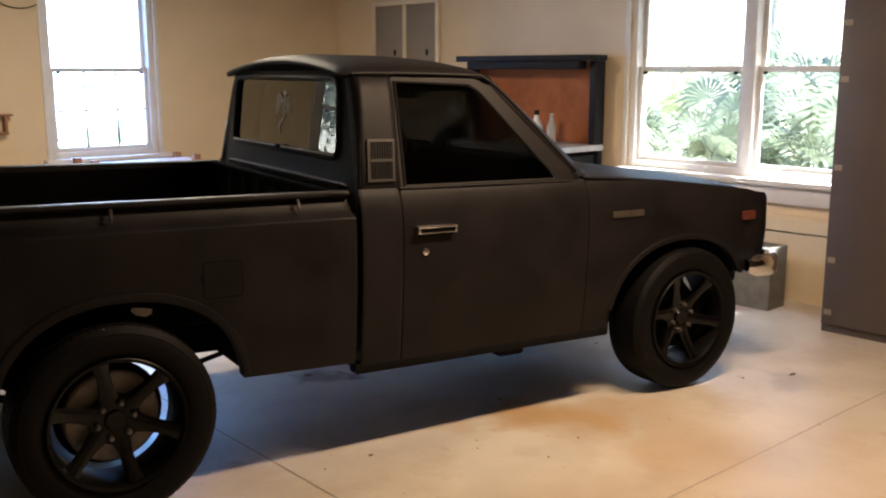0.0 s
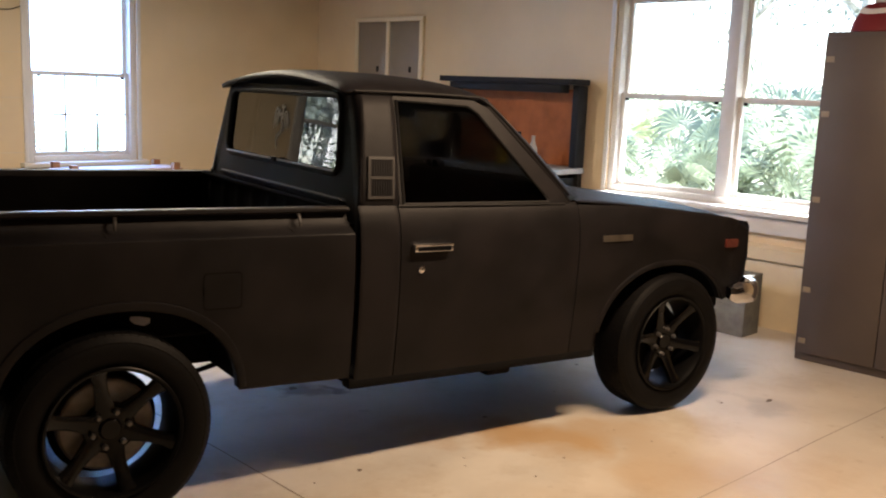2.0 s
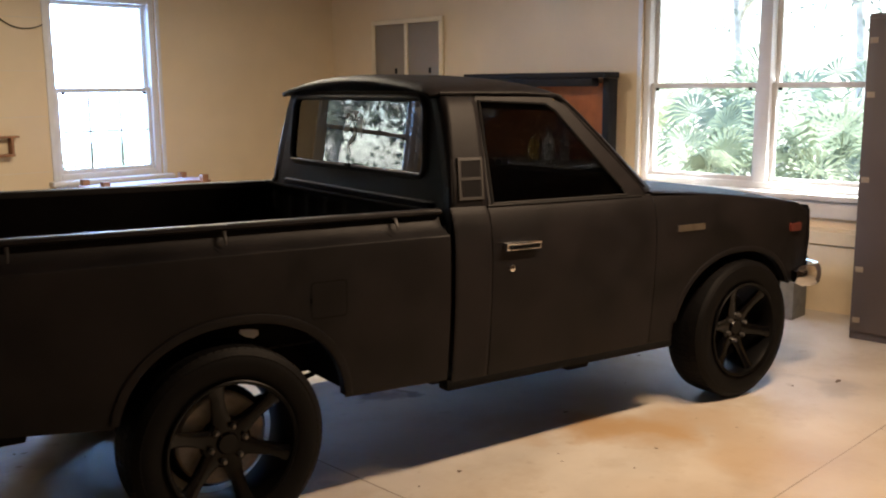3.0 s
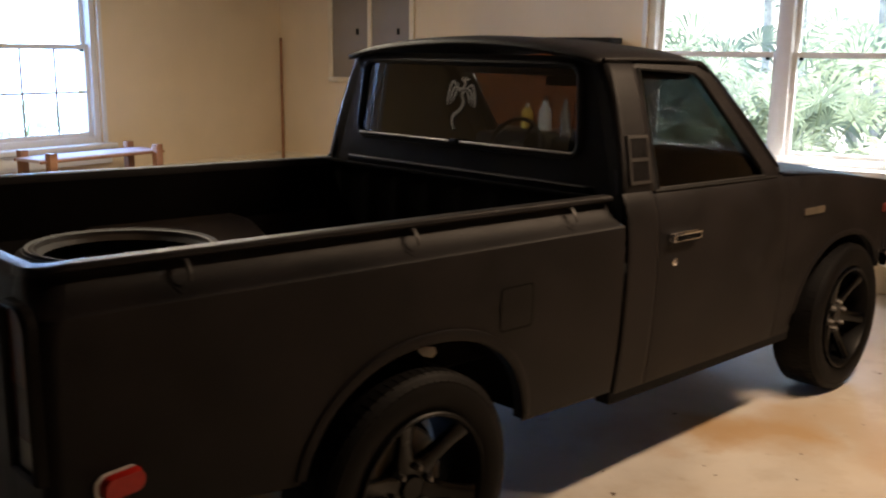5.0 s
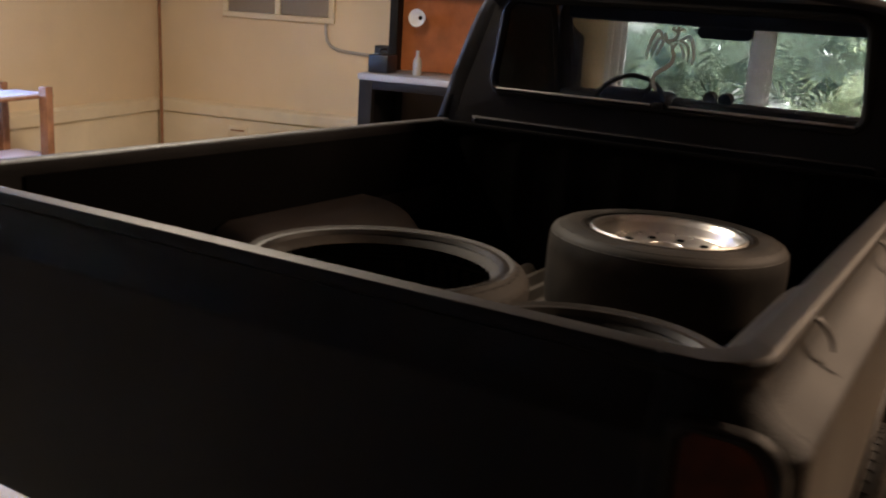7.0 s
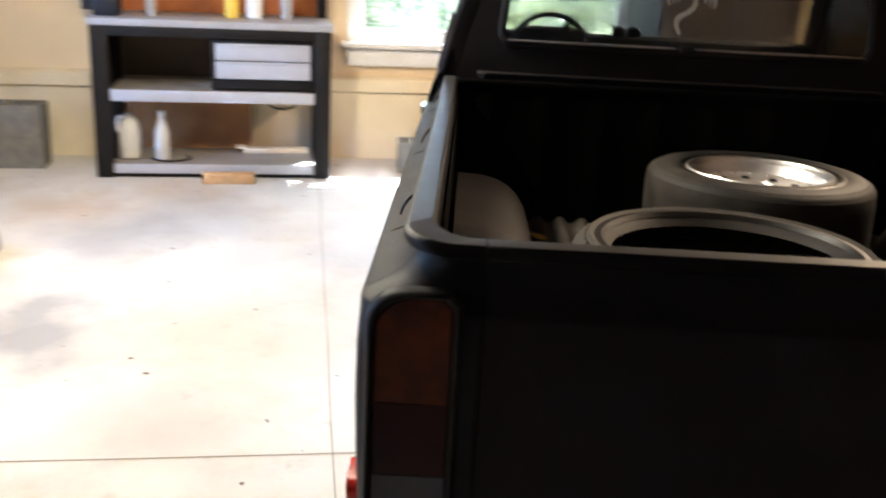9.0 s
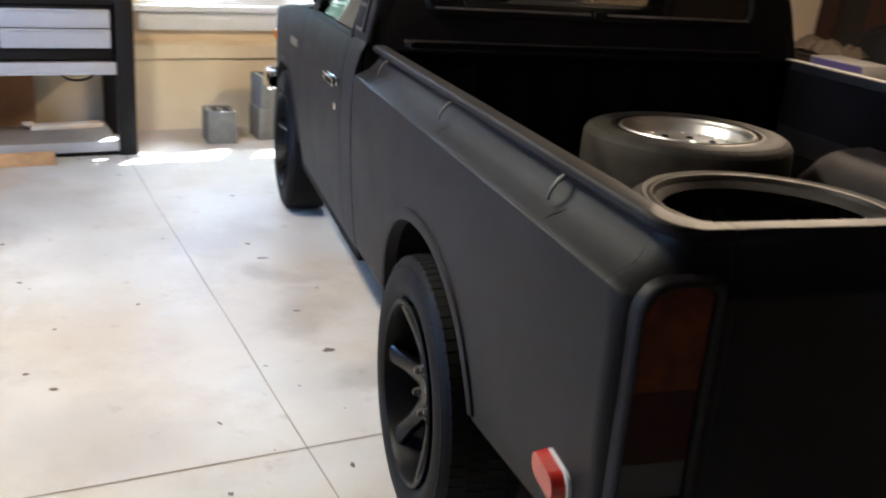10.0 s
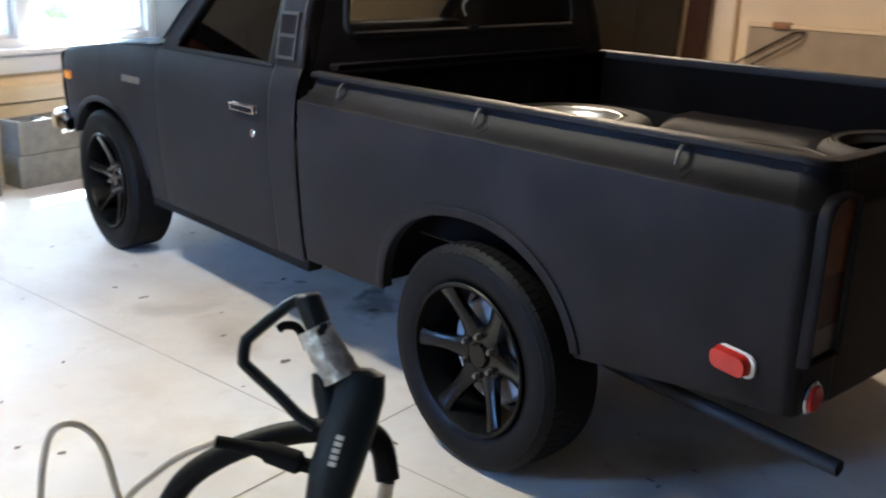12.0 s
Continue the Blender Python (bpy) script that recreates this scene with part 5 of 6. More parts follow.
part("ratchet", boxes(((-0.035, -0.09, 0.0), (-0.015, 0.03, 0.022)), bevel=0.004), DULLRED, strap, "dull red ratchet handle")

# ---- along the window wall ----
def work_bench():
    W = thing("work_bench", ROOM, "black steel work bench with grey shelves and a brown pegboard back", "work bench")
    y0, y1, x0, x1 = -3.36, -2.0, -0.62, -0.06
    part("bench_top", boxes(((x0 - 0.005, y0 - 0.01, 0.882), (x1, y1 + 0.01, 0.922)), bevel=0.005), GREYLAM, W, "light grey laminate top")
    for y in (y0, y1 - 0.095):
        for x in (x0, x1 - 0.06):
            part("leg", boxes(((x, y, 0.0), (x + 0.05, y + 0.095, 0.88)), bevel=0.004), BLACKST, W)
        part("side_panel", boxes(((x0 + 0.06, y + 0.03, 0.50), (x1 - 0.06, y + 0.06, 0.85)), bevel=0.003), BLACKST, W)
    part("front_rail", boxes(((x0, y0 + 0.096, 0.825), (x0 + 0.03, y1 - 0.096, 0.88)), bevel=0.003), BLACKST, W)
    part("shelf", boxes(((x0 + 0.002, y0 + 0.097, 0.455), (x1 - 0.05, y1 - 0.097, 0.522)), bevel=0.004), DARKSHELF, W, "brownish grey middle shelf")
    part("shelf", boxes(((x0 + 0.002, y0 + 0.097, 0.028), (x1 - 0.05, y1 - 0.097, 0.085)), bevel=0.004), DARKSHELF, W, "brownish grey bottom shelf")
    for z0, z1 in ((0.4555, 0.5215), (0.0285, 0.0845)):
        part("edge_strip", boxes(((x0 - 0.002, y0 + 0.099, z0), (x0 + 0.001, y1 - 0.099, z1)), bevel=0.001), DRAWER, W, "pale shelf edge")
    part("kick_bar", boxes(((x0 + 0.02, y0 + 0.097, 0.001), (x0 + 0.05, y1 - 0.097, 0.026))), BLACKST, W)
    part("drawer_box", boxes(((x0 + 0.02, -3.255, 0.535), (x1 - 0.10, -2.665, 0.822)), bevel=0.004), BLACKST, W)
    for z0, z1 in ((0.704, 0.800), (0.598, 0.698)):
        d = part("drawer", boxes(((x0 - 0.004, -3.238, z0), (x0 + 0.10, -2.692, z1)), bevel=0.006), DRAWER, W, "pale grey drawer front")
        part("pull", boxes(((x0 - 0.012, -3.20, z1 - 0.012), (x0 - 0.003, -2.73, z1 - 0.003)), bevel=0.002), DRAWER, d)
    part("back_panel", boxes(((x1 - 0.03, y0 + 0.10, 0.53), (x1 - 0.02, y1 - 0.10, 0.88))), SHADEBACK, W, "brown back board, darkened for the shaded recess")
    for y in (y0 + 0.005, y1 - 0.065):
        part("hutch_post", boxes(((-0.16, y, 0.923), (-0.05, y + 0.06, 1.535)), bevel=0.004), BLACKST, W)
    part("pegboard", boxes(((-0.062, y0 + 0.066, 0.925), (-0.054, y1 - 0.066, 1.505))), PEG, W, "orange-brown pegboard")
    part("hutch_top", boxes(((-0.26, y0 - 0.01, 1.537), (-0.05, y1 + 0.02, 1.58)), bevel=0.005), BLACKST, W)
    part("light_hood", boxes(((-0.25, y0 + 0.10, 1.475), (-0.15, y1 - 0.10, 1.536)), bevel=0.01), BLACKST, W)
    return W


work_bench()


def bottle(name, x, y, z, prof, mat, label, cap=None, cat="bottle"):
    B = thing(name, ROOM @ pose(x, y, z), label, cat)
    part("body", lathe(bmesh.new(), prof, 20), mat, B)
    if cap:
        part("cap", lathe(bmesh.new(), cap, 14), WHITEPL if mat != WHITEPL else BLACKST, B)
    return B


BZ = 0.923
bottle("spray_bottle", -0.30, -2.91, BZ, [(0, 0), (0.045, 0), (0.05, 0.02), (0.05, 0.13), (0.02, 0.19), (0.018, 0.21), (0, 0.21)], WHITEPL, "white plastic bottle on the work bench", [(0, 0.212), (0.02, 0.212), (0.02, 0.25), (0, 0.25)])
bottle("oil_bottle", -0.33, -2.78, BZ, [(0, 0), (0.04, 0), (0.043, 0.02), (0.043, 0.12), (0.02, 0.16), (0, 0.16)], LABELC, "yellow printed bottle on the work bench", [(0, 0.161), (0.016, 0.161), (0.016, 0.19), (0, 0.19)])
bottle("glass_jar", -0.40, -2.32, BZ, [(0, 0), (0.028, 0), (0.03, 0.02), (0.03, 0.09), (0.012, 0.13), (0.012, 0.16), (0, 0.16)], CONDUIT, "small dull glass bottle on the work bench")
bottle("tall_bottle", -0.35, -3.10, BZ, [(0, 0), (0.032, 0), (0.034, 0.02), (0.034, 0.13), (0.014, 0.19), (0.014, 0.23), (0, 0.23)], CONDUIT, "dull brown bottle on the work bench")
C = thing("battery_charger", ROOM @ pose(-0.42, -2.08, BZ), "dark blue battery charger on the work bench corner", "charger")
part("case", boxes(((-0.09, -0.07, 0.0), (0.09, 0.07, 0.12)), bevel=0.012), NAVY, C)
part("handle", tube(bmesh.new(), smooth_path([(-0.06, 0, 0.12), (-0.05, 0, 0.15), (0.05, 0, 0.15), (0.06, 0, 0.12)], 4), 0.008, 8), NAVY, C)
L = thing("clamp_lamp", ROOM @ pose(-0.13, -2.22, 1.29), "small white clamp lamp hung on the pegboard", "lamp")
part("shade", lathe(bmesh.new(), [(0.015, 0.0), (0.05, 0.03), (0.06, 0.07), (0.056, 0.07), (0.04, 0.03)], 20, pose(0, 0, 0, 0, -90, 0)), WHITEPL, L)
part("clamp", boxes(((0.0, -0.012, -0.02), (0.075, 0.012, 0.02)), bevel=0.004), BLACKST, L)
J = thing("jug", ROOM @ pose(-0.44, -2.17, 0.0855), "white plastic jug on the bottom shelf", "jug", "jugs under the bench")
bm = bmesh.new()
rows = []
for z, w, d in ((0, 0.052, 0.06), (0.01, 0.060, 0.07), (0.16, 0.060, 0.07), (0.21, 0.052, 0.06), (0.25, 0.03, 0.03), (0.27, 0.025, 0.025), (0.27, 0.0, 0.0)):
    rows.append([Vector((d * math.copysign(abs(math.cos(a)) ** 0.6, math.cos(a)), w * math.copysign(abs(math.sin(a)) ** 0.6, math.sin(a)), z)) for a in (2 * math.pi * k / 20 for k in range(20))])
grid(bm, rows, close_v=True)
part("body", bm, DULLWHITE, J)
part("handle", tube(bmesh.new(), smooth_path([(0, 0.03, 0.245), (0, 0.062, 0.24), (0, 0.070, 0.18), (0, 0.058, 0.15)], 4), 0.010, 8), WHITEPL, J)
bottle("cleaner_bottle", -0.47, -2.36, 0.0855, [(0, 0), (0.04, 0), (0.044, 0.02), (0.044, 0.16), (0.02, 0.24), (0.018, 0.26), (0, 0.26)], DULLWHITE, "white cleaner bottle on the bottom shelf", [(0, 0.262), (0.02, 0.262), (0.022, 0.29), (0, 0.29)])
K = thing("leaning_board", ROOM @ pose(-0.16, -2.50, 0.0855, 0, 8, 0), "brown round-cornered board leaning under the bench", "board")
bm = bmesh.new()
prism(bm, rounded_loop(0.76, 0.34, 0.06), lambda u, v, w: Vector((w, u, v + 0.17)), 0.012)
part("panel", bm, CARD, K)
P = thing("cable", ROOM, "black cable coiled on the bottom shelf", "cable")
part("cord", tube(bmesh.new(), smooth_path([(-0.5, -2.30, 0.092), (-0.56, -2.36, 0.092), (-0.56, -2.46, 0.092), (-0.48, -2.52, 0.092), (-0.42, -2.50, 0.092)], 6), 0.006, 6), RUBBER, P)
P = thing("hanging_cable", ROOM, "black cable hanging below the middle shelf", "cable")
part("cord", tube(bmesh.new(), smooth_path([(-0.5, -2.98, 0.452), (-0.5, -3.02, 0.415), (-0.5, -3.08, 0.405), (-0.5, -3.14, 0.42), (-0.5, -3.17, 0.452)], 6), 0.007, 6), RUBBER, P)
P = thing("wood_scrap", ROOM @ pose(-0.26, -3.02, 0.0855, 0, 0, 4), "pale cream torn board on the bottom shelf", "scrap")
part("piece", boxes(((-0.04, -0.21, 0), (0.04, 0.19, 0.028)), bevel=0.004), CREAMWOOD, P)
part("torn_end", boxes(((-0.035, 0.17, 0.029), (0.02, 0.23, 0.045)), bevel=0.006), CREAMWOOD, P)
P = thing("wood_block", ROOM @ pose(-0.72, -2.76, 0, 0, 0, 2), "short brown wood block on the floor before the bench", "wood block")
part("piece", boxes(((-0.045, -0.15, 0), (0.045, 0.15, 0.058)), bevel=0.006), PALEWOOD, P)

# breaker panel and conduit
P = thing("breaker_panel", ROOM @ pose(0, -1.055, 1.2), "pair of grey breaker doors in a white frame on the wall", "breaker panel")
part("frame", boxes(((-0.03, -0.46, 0.0), (0, 0.46, 0.04)), ((-0.03, -0.46, 0.85), (0, 0.46, 0.89)), ((-0.03, -0.46, 0.04), (0, -0.415, 0.85)), ((-0.03, 0.415, 0.04), (0, 0.46, 0.85)), ((-0.03, -0.022, 0.04), (0, 0.022, 0.85)), bevel=0.004), STEMWALL, P)
for y in (-0.2185, 0.2185):
    d = part("door", boxes(((-0.022, y - 0.193, 0.043), (-0.002, y + 0.193, 0.847)), bevel=0.004), PANELGREY, P, "grey steel breaker door")
    part("latch", boxes(((-0.030, y - 0.085 - 0.014, 0.40), (-0.021, y - 0.085 + 0.014, 0.45)), bevel=0.003), BLACKST, d)
P = thing("conduit", ROOM, "thin grey conduit from the breaker panel to the bench", "conduit")
part("pipe", tube(bmesh.new(), smooth_path([(-0.02, -1.45, 1.20), (-0.02, -1.455, 1.12), (-0.02, -1.48, 1.06), (-0.02, -1.56, 1.02), (-0.02, -1.75, 1.005), (-0.02, -2.0, 1.0)], 6), 0.011, 8), CONDUIT, P)
P = thing("junction_box", ROOM @ pose(0, -1.93, 0.99), "dark box where the conduit ends beside the bench", "junction box")
part("case", boxes(((-0.09, -0.06, -0.07), (-0.001, 0.06, 0.09)), bevel=0.006), NAVY, P)
for y, z, w in ((-0.74, 0.345, 0.17), (-1.95, 0.30, 0.06)):
    P = thing("wall_socket", ROOM @ pose(-0.034, y, z), "worn cream socket plate low on the wall", "socket")
    part("plate", boxes(((-0.012, -w / 2, -0.04), (-0.0005, w / 2, 0.04)), bevel=0.004), STEMWALL, P)
    part("slot", boxes(((-0.0145, -w * 0.34, 0.004), (-0.0122, w * 0.34, 0.016)), bevel=0.001), WOOD, P, "brown slot")

P = thing("wooden_pole", ROOM @ pose(-0.075, -0.075, 0), "thin brown wooden pole leaning in the corner", "pole")
part("stick", tube(bmesh.new(), [(-0.03, -0.03, 0.0), (0.0, 0.0, 0.8), (0.045, 0.045, 1.57)], 0.012, 8), WOOD, P)
P = thing("brick_scrap", ROOM @ pose(-0.20, -0.16, 0.0), "brown brick scrap on the floor in the corner", "brick")
part("piece", boxes(((-0.09, -0.05, 0), (0.09, 0.05, 0.07)), bevel=0.008), CARD, P)


def concrete_block(x, y, z, turn, label, L=0.40, Hh=0.215):
    m = ROOM @ pose(x, y, z, 0, 0, turn)
    B = thing("concrete_block", m, label, "concrete block", "concrete blocks along the wall")
    bm = bmesh.new()
    D, w = 0.20, 0.032
    xs = [-L / 2, -L / 2 + w, -w / 2, w / 2, L / 2 - w, L / 2]
    box(bm, (-L / 2, -D / 2, 0), (L / 2, -D / 2 + w, Hh))
    box(bm, (-L / 2, D / 2 - w, 0), (L / 2, D / 2, Hh))
    for a, b in ((0, 1), (2, 3), (4, 5)):
        box(bm, (xs[a], -D / 2 + w, 0), (xs[b], D / 2 - w, Hh))
    part("shell", bm, BLOCK, B, smooth=False)
    return B


concrete_block(-0.36, -3.895, 0, 86, "single short grey concrete block on the floor", 0.17, 0.195)
for k in range(2):
    concrete_block(-0.31, -1.46, 0.191 * k, 90, "grey concrete block stacked against the wall", 0.40, 0.19)
concrete_block(-0.27, -0.97, 0, 90, "grey concrete block on the floor against the wall", 0.40, 0.19)
for k in range(2):
    concrete_block(-0.31 + 0.014 * k, -4.33 - 0.012 * k, 0.196 * k, 90 + 2 * k, "grey concrete block stacked under the window", 0.40, 0.195)
    concrete_block(-0.31, -4.742, 0.196 * k, 90, "grey concrete block stacked under the window", 0.40, 0.195)

# locker beside the window
P = thing("steel_locker", ROOM @ pose(-0.62, -5.375, 0), "tall grey-brown steel locker beside the window", "locker")
part("body", boxes(((0.02, -0.92, 0.0), (0.57, 0.0, 1.87)), bevel=0.004), LOCKER, P)
for y0, y1 in ((-0.458, -0.006), (-0.914, -0.462)):
    d = part("door", boxes(((0.0, y0, 0.05), (0.018, y1, 1.84)), bevel=0.003), LOCKER, P)
    for z in (0.12, 0.42, 0.94, 1.42, 1.72):
        yy = y1 - 0.035 if y1 > -0.1 else y0 + 0.035
        part("hinge_plate", boxes(((-0.0025, yy - 0.022, z - 0.016), (-0.0002, yy + 0.022, z + 0.016)), bevel=0.0008), PANELGREY, d)
P = thing("red_bag", ROOM @ pose(-0.36, -5.63, 1.87, 0, 0, 6), "dark red bag with a white band on top of the locker", "bag")
bm = bmesh.new()
rows = []
for z, s2 in ((0, 0.165), (0.012, 0.185), (0.06, 0.175), (0.11, 0.150), (0.15, 0.125), (0.165, 0.08), (0.168, 0.0)):
    rows.append([Vector((s2 * 0.7 * math.copysign(abs(math.cos(a)) ** 0.6, math.cos(a)), s2 * 1.15 * math.copysign(abs(math.sin(a)) ** 0.6, math.sin(a)), z + 0.006 * math.sin(4 * a) * (z > 0.02))) for a in (2 * math.pi * k / 24 for k in range(24))])
grid(bm, rows, close_v=True)
part("cloth", bm, REDPL, P)
bm = bmesh.new()
rows = []
for z, s2 in ((0.108, 0.1535), (0.112, 0.1555), (0.134, 0.1415), (0.138, 0.136)):
    rows.append([Vector((s2 * 0.7 * math.copysign(abs(math.cos(a)) ** 0.6, math.cos(a)), s2 * 1.15 * math.copysign(abs(math.sin(a)) ** 0.6, math.sin(a)), z + 0.006 * math.sin(4 * a))) for a in (2 * math.pi * k / 24 for k in range(24))])
grid(bm, rows, close_v=True)
part("white_band", bm, WHITEPL, P, "white band")

# ---- along the side wall ----
P = thing("plant_stand", ROOM @ pose(-2.33, -0.42, 0), "low wooden stand with two lilac cloth shelves under the window", "stand")
for x in (-0.43, 0.43):
    for y in (-0.165, 0.165):
        part("post", boxes(((x - 0.028, y - 0.028, 0), (x + 0.028, y + 0.028, 0.785)), bevel=0.004), WOOD, P)
for z in (0.36, 0.72):
    part("shelf", boxes(((-0.50, -0.135, z), (0.50, 0.135, z + 0.022)), bevel=0.004), LILAC, P, "lilac cloth-covered shelf")
    for y in (-0.15, 0.15):
        part("rail", tube(bmesh.new(), [(-0.50, y, z + 0.006), (0.50, y, z + 0.006)], 0.010, 8), WOOD, P)
P = thing("wall_rack", ROOM @ pose(-3.18, 0, 0.98), "small brown wooden rack hung on the wall", "rack")
part("frame", boxes(((-0.16, -0.07, 0.0), (-0.02, -0.001, 0.02)), ((-0.16, -0.07, 0.14), (0.02, -0.001, 0.155)), ((-0.045, -0.07, 0.02), (-0.025, -0.001, 0.14)), bevel=0.003), WOOD, P)
P = thing("loose_wire", ROOM, "thin dark wire drooping along the wall", "wire")
part("wire", tube(bmesh.new(), smooth_path([(-3.7, -0.02, 2.22), (-3.4, -0.02, 2.12), (-3.15, -0.02, 1.96), (-3.0, -0.02, 1.94), (-2.90, -0.02, 1.97)], 6), 0.0042, 6), UNDER, P)
for z in (0.84, 1.27, 1.62, 2.02):
    P = part("trim_seam", boxes(((-3.70, -0.0045, z), (-2.90, -0.0005, z + 0.004))), CREAMWOOD, m=ROOM, smooth=False)
    tagged(P, "thin seam between wall boards", "trim", kind="structure")
P = thing("white_lumber", ROOM @ pose(-2.37, -1.73, 0, 0, 0, -5), "pale weathered timbers lying on the floor", "timber")
part("board", boxes(((-0.75, -0.04, 0), (0.42, 0.03, 0.09)), bevel=0.006), GREYLAM, P)
part("board", boxes(((-0.70, 0.06, 0), (0.50, 0.13, 0.06)), bevel=0.006), GREYLAM, P)
part("nail", boxes(((0.30, -0.02, 0.09), (0.33, 0.01, 0.115)), bevel=0.003), UNDER, P)

# ---- along the far right wall ----
P = thing("door_casing", ROOM @ pose(-2.55, WY0, 0), "cream timber post standing against the wall", "post")
part("post", boxes(((-0.06, 0.0, 0), (0.06, 0.10, 2.2)), bevel=0.006), WALL, P)
P = thing("low_partition", ROOM @ pose(-2.72, WY0, 0), "taupe hardboard panel with a cream cap along the wall", "partition")
part("panel", boxes(((-4.2, 0.0, 0), (0.0, 0.03, 0.86)), bevel=0.004), TAUPE, P)
part("cap", boxes(((-4.24, -0.0, 0.862), (0.02, 0.05, 0.895)), bevel=0.005), WALL, P)
part("end_strip", boxes(((0.002, 0.0, 0), (0.022, 0.045, 0.86)), bevel=0.003), WALL, P)
P = thing("folded_bracket", ROOM @ pose(-3.05, WY0 + 0.05, 0.0), "brown wooden bracket leaning on the partition", "bracket")
part("arm", tube(bmesh.new(), [(0.42, 0.02, 0.55), (-0.05, 0.02, 0.84), (-0.14, 0.02, 0.845)], 0.009, 6), SHADEBOARD, P)
part("arm", tube(bmesh.new(), [(0.32, 0.05, 0.52), (-0.12, 0.05, 0.80), (-0.14, 0.03, 0.845)], 0.009, 6), SHADEBOARD, P)
part("plate", boxes(((-0.01, -0.045, 0.862), (0.13, 0.03, 0.91)), bevel=0.004), WOOD, P)
for x, w, h, lean, mat, lab in ((-0.16, 0.20, 1.95, 4, ORANGEBOARD, "red-brown plank leaning in the corner"), (-0.43, 0.28, 1.9, 5, SHADEBOARD, "taupe board leaning near the corner"), (-2.30, 0.20, 1.9, 6, ORANGEBOARD, "dark brown plank leaning on the wall"), (-1.95, 0.42, 1.9, 8, SHADEBOARD, "tall taupe sheet leaning on the wall"),
                                (-1.60, 0.34, 1.8, 9, SHADEBOARD, "brown board leaning on the wall"), (-1.24, 0.44, 1.9, 8, SHADEBOARD, "dull plywood sheet leaning on the wall"), (-0.84, 0.42, 1.85, 9, ORANGEBOARD, "red-brown plank leaning on the wall")):
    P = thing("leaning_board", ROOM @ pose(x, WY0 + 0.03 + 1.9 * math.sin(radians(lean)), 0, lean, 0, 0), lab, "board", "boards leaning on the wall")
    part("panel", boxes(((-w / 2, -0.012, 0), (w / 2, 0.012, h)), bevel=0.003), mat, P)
for x, y, s in ((-1.95, 0.62, 0.24), (-1.25, 0.70, 0.34), (-0.85, 0.75, 0.28), (-1.6, 0.75, 0.2)):
    P = thing("dark_bag", ROOM @ pose(x, WY0 + y, 0), "dark lumpy bag on the floor by the wall", "bag", "bags by the wall")
    bm = bmesh.new()
    rows = []
    for z, r in ((0, 0.8), (0.1, 1.0), (0.5, 1.0), (0.8, 0.7), (1.0, 0.25), (1.02, 0.0)):
        rows.append([Vector((s * r * math.cos(a), s * r * math.sin(a) * 0.8, s * 1.5 * z + (0.02 * math.sin(5 * a + x) if z else 0))) for a in (2 * math.pi * k / 20 for k in range(20))])
    grid(bm, rows, close_v=True)
    part("cloth", bm, UNDER, P)

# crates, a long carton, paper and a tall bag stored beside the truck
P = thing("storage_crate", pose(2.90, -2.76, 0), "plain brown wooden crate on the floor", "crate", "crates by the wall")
part("body", boxes(((-0.36, -0.2, 0.0), (0.36, 0.2, 0.60)), bevel=0.006), SHADEBOARD, P)
part("lid", boxes(((-0.37, -0.21, 0.602), (0.37, 0.21, 0.622)), bevel=0.004), SHADEBOARD, P)
P = thing("long_carton", pose(2.90, -2.70, 0.622, 0, 1.2, 0) @ pose(0, 0, 0.008), "long white carton with a violet stripe on a crate", "carton")
part("body", boxes(((-0.16, -0.11, 0.0), (0.33, 0.11, 0.115)), bevel=0.003), CARTON, P)
part("stripe", boxes(((-0.145, 0.1102, 0.068), (0.318, 0.1115, 0.104))), BLUEPL, P, "violet-blue printed stripe", smooth=False)
part("label", boxes(((-0.13, 0.1102, 0.028), (-0.01, 0.1115, 0.056))), BLACKST, P, "dark printed label", smooth=False)
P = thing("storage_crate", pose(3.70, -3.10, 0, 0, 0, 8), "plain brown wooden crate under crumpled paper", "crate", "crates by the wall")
part("body", boxes(((-0.30, -0.2, 0.0), (0.30, 0.2, 0.66)), bevel=0.006), SHADEBOARD, P)
part("lid", boxes(((-0.31, -0.21, 0.662), (0.31, 0.21, 0.68)), bevel=0.004), SHADEBOARD, P)
P = thing("crumpled_paper", pose(3.68, -3.06, 0.68), "crumpled cream paper lying on a crate", "paper")
rnd = random.Random(4)
for dx, w in ((0.14, 0.26), (-0.10, 0.30)):
    bm = bmesh.new()
    rows = []
    for i in range(7):
        rows.append([Vector((dx + w * (i / 6 - 0.5), 0.26 * (j / 5 - 0.5), 0.004 + (rnd.uniform(0.03, 0.11) if 0 < i < 6 and 0 < j < 5 else rnd.uniform(0, 0.03)))) for j in range(6)])
    grid(bm, rows)
    thicken(part("sheet", bm, PAPER, P, smooth=False), 0.002)
P = thing("tall_bag", pose(3.55, -3.45, 0), "tall dark cloth bag standing by the wall", "bag")
bm = bmesh.new()
rows = []
for z, r in ((0, 0.9), (0.08, 1.0), (0.5, 1.02), (0.74, 0.96), (0.84, 0.75), (0.885, 0.35), (0.89, 0.0)):
    rows.append([Vector((0.29 * r * math.cos(a), 0.22 * r * math.sin(a), z + (0.012 * math.sin(4 * a) if z else 0))) for a in (2 * math.pi * k / 24 for k in range(24))])
grid(bm, rows, close_v=True)
part("cloth", bm, UNDER, P)

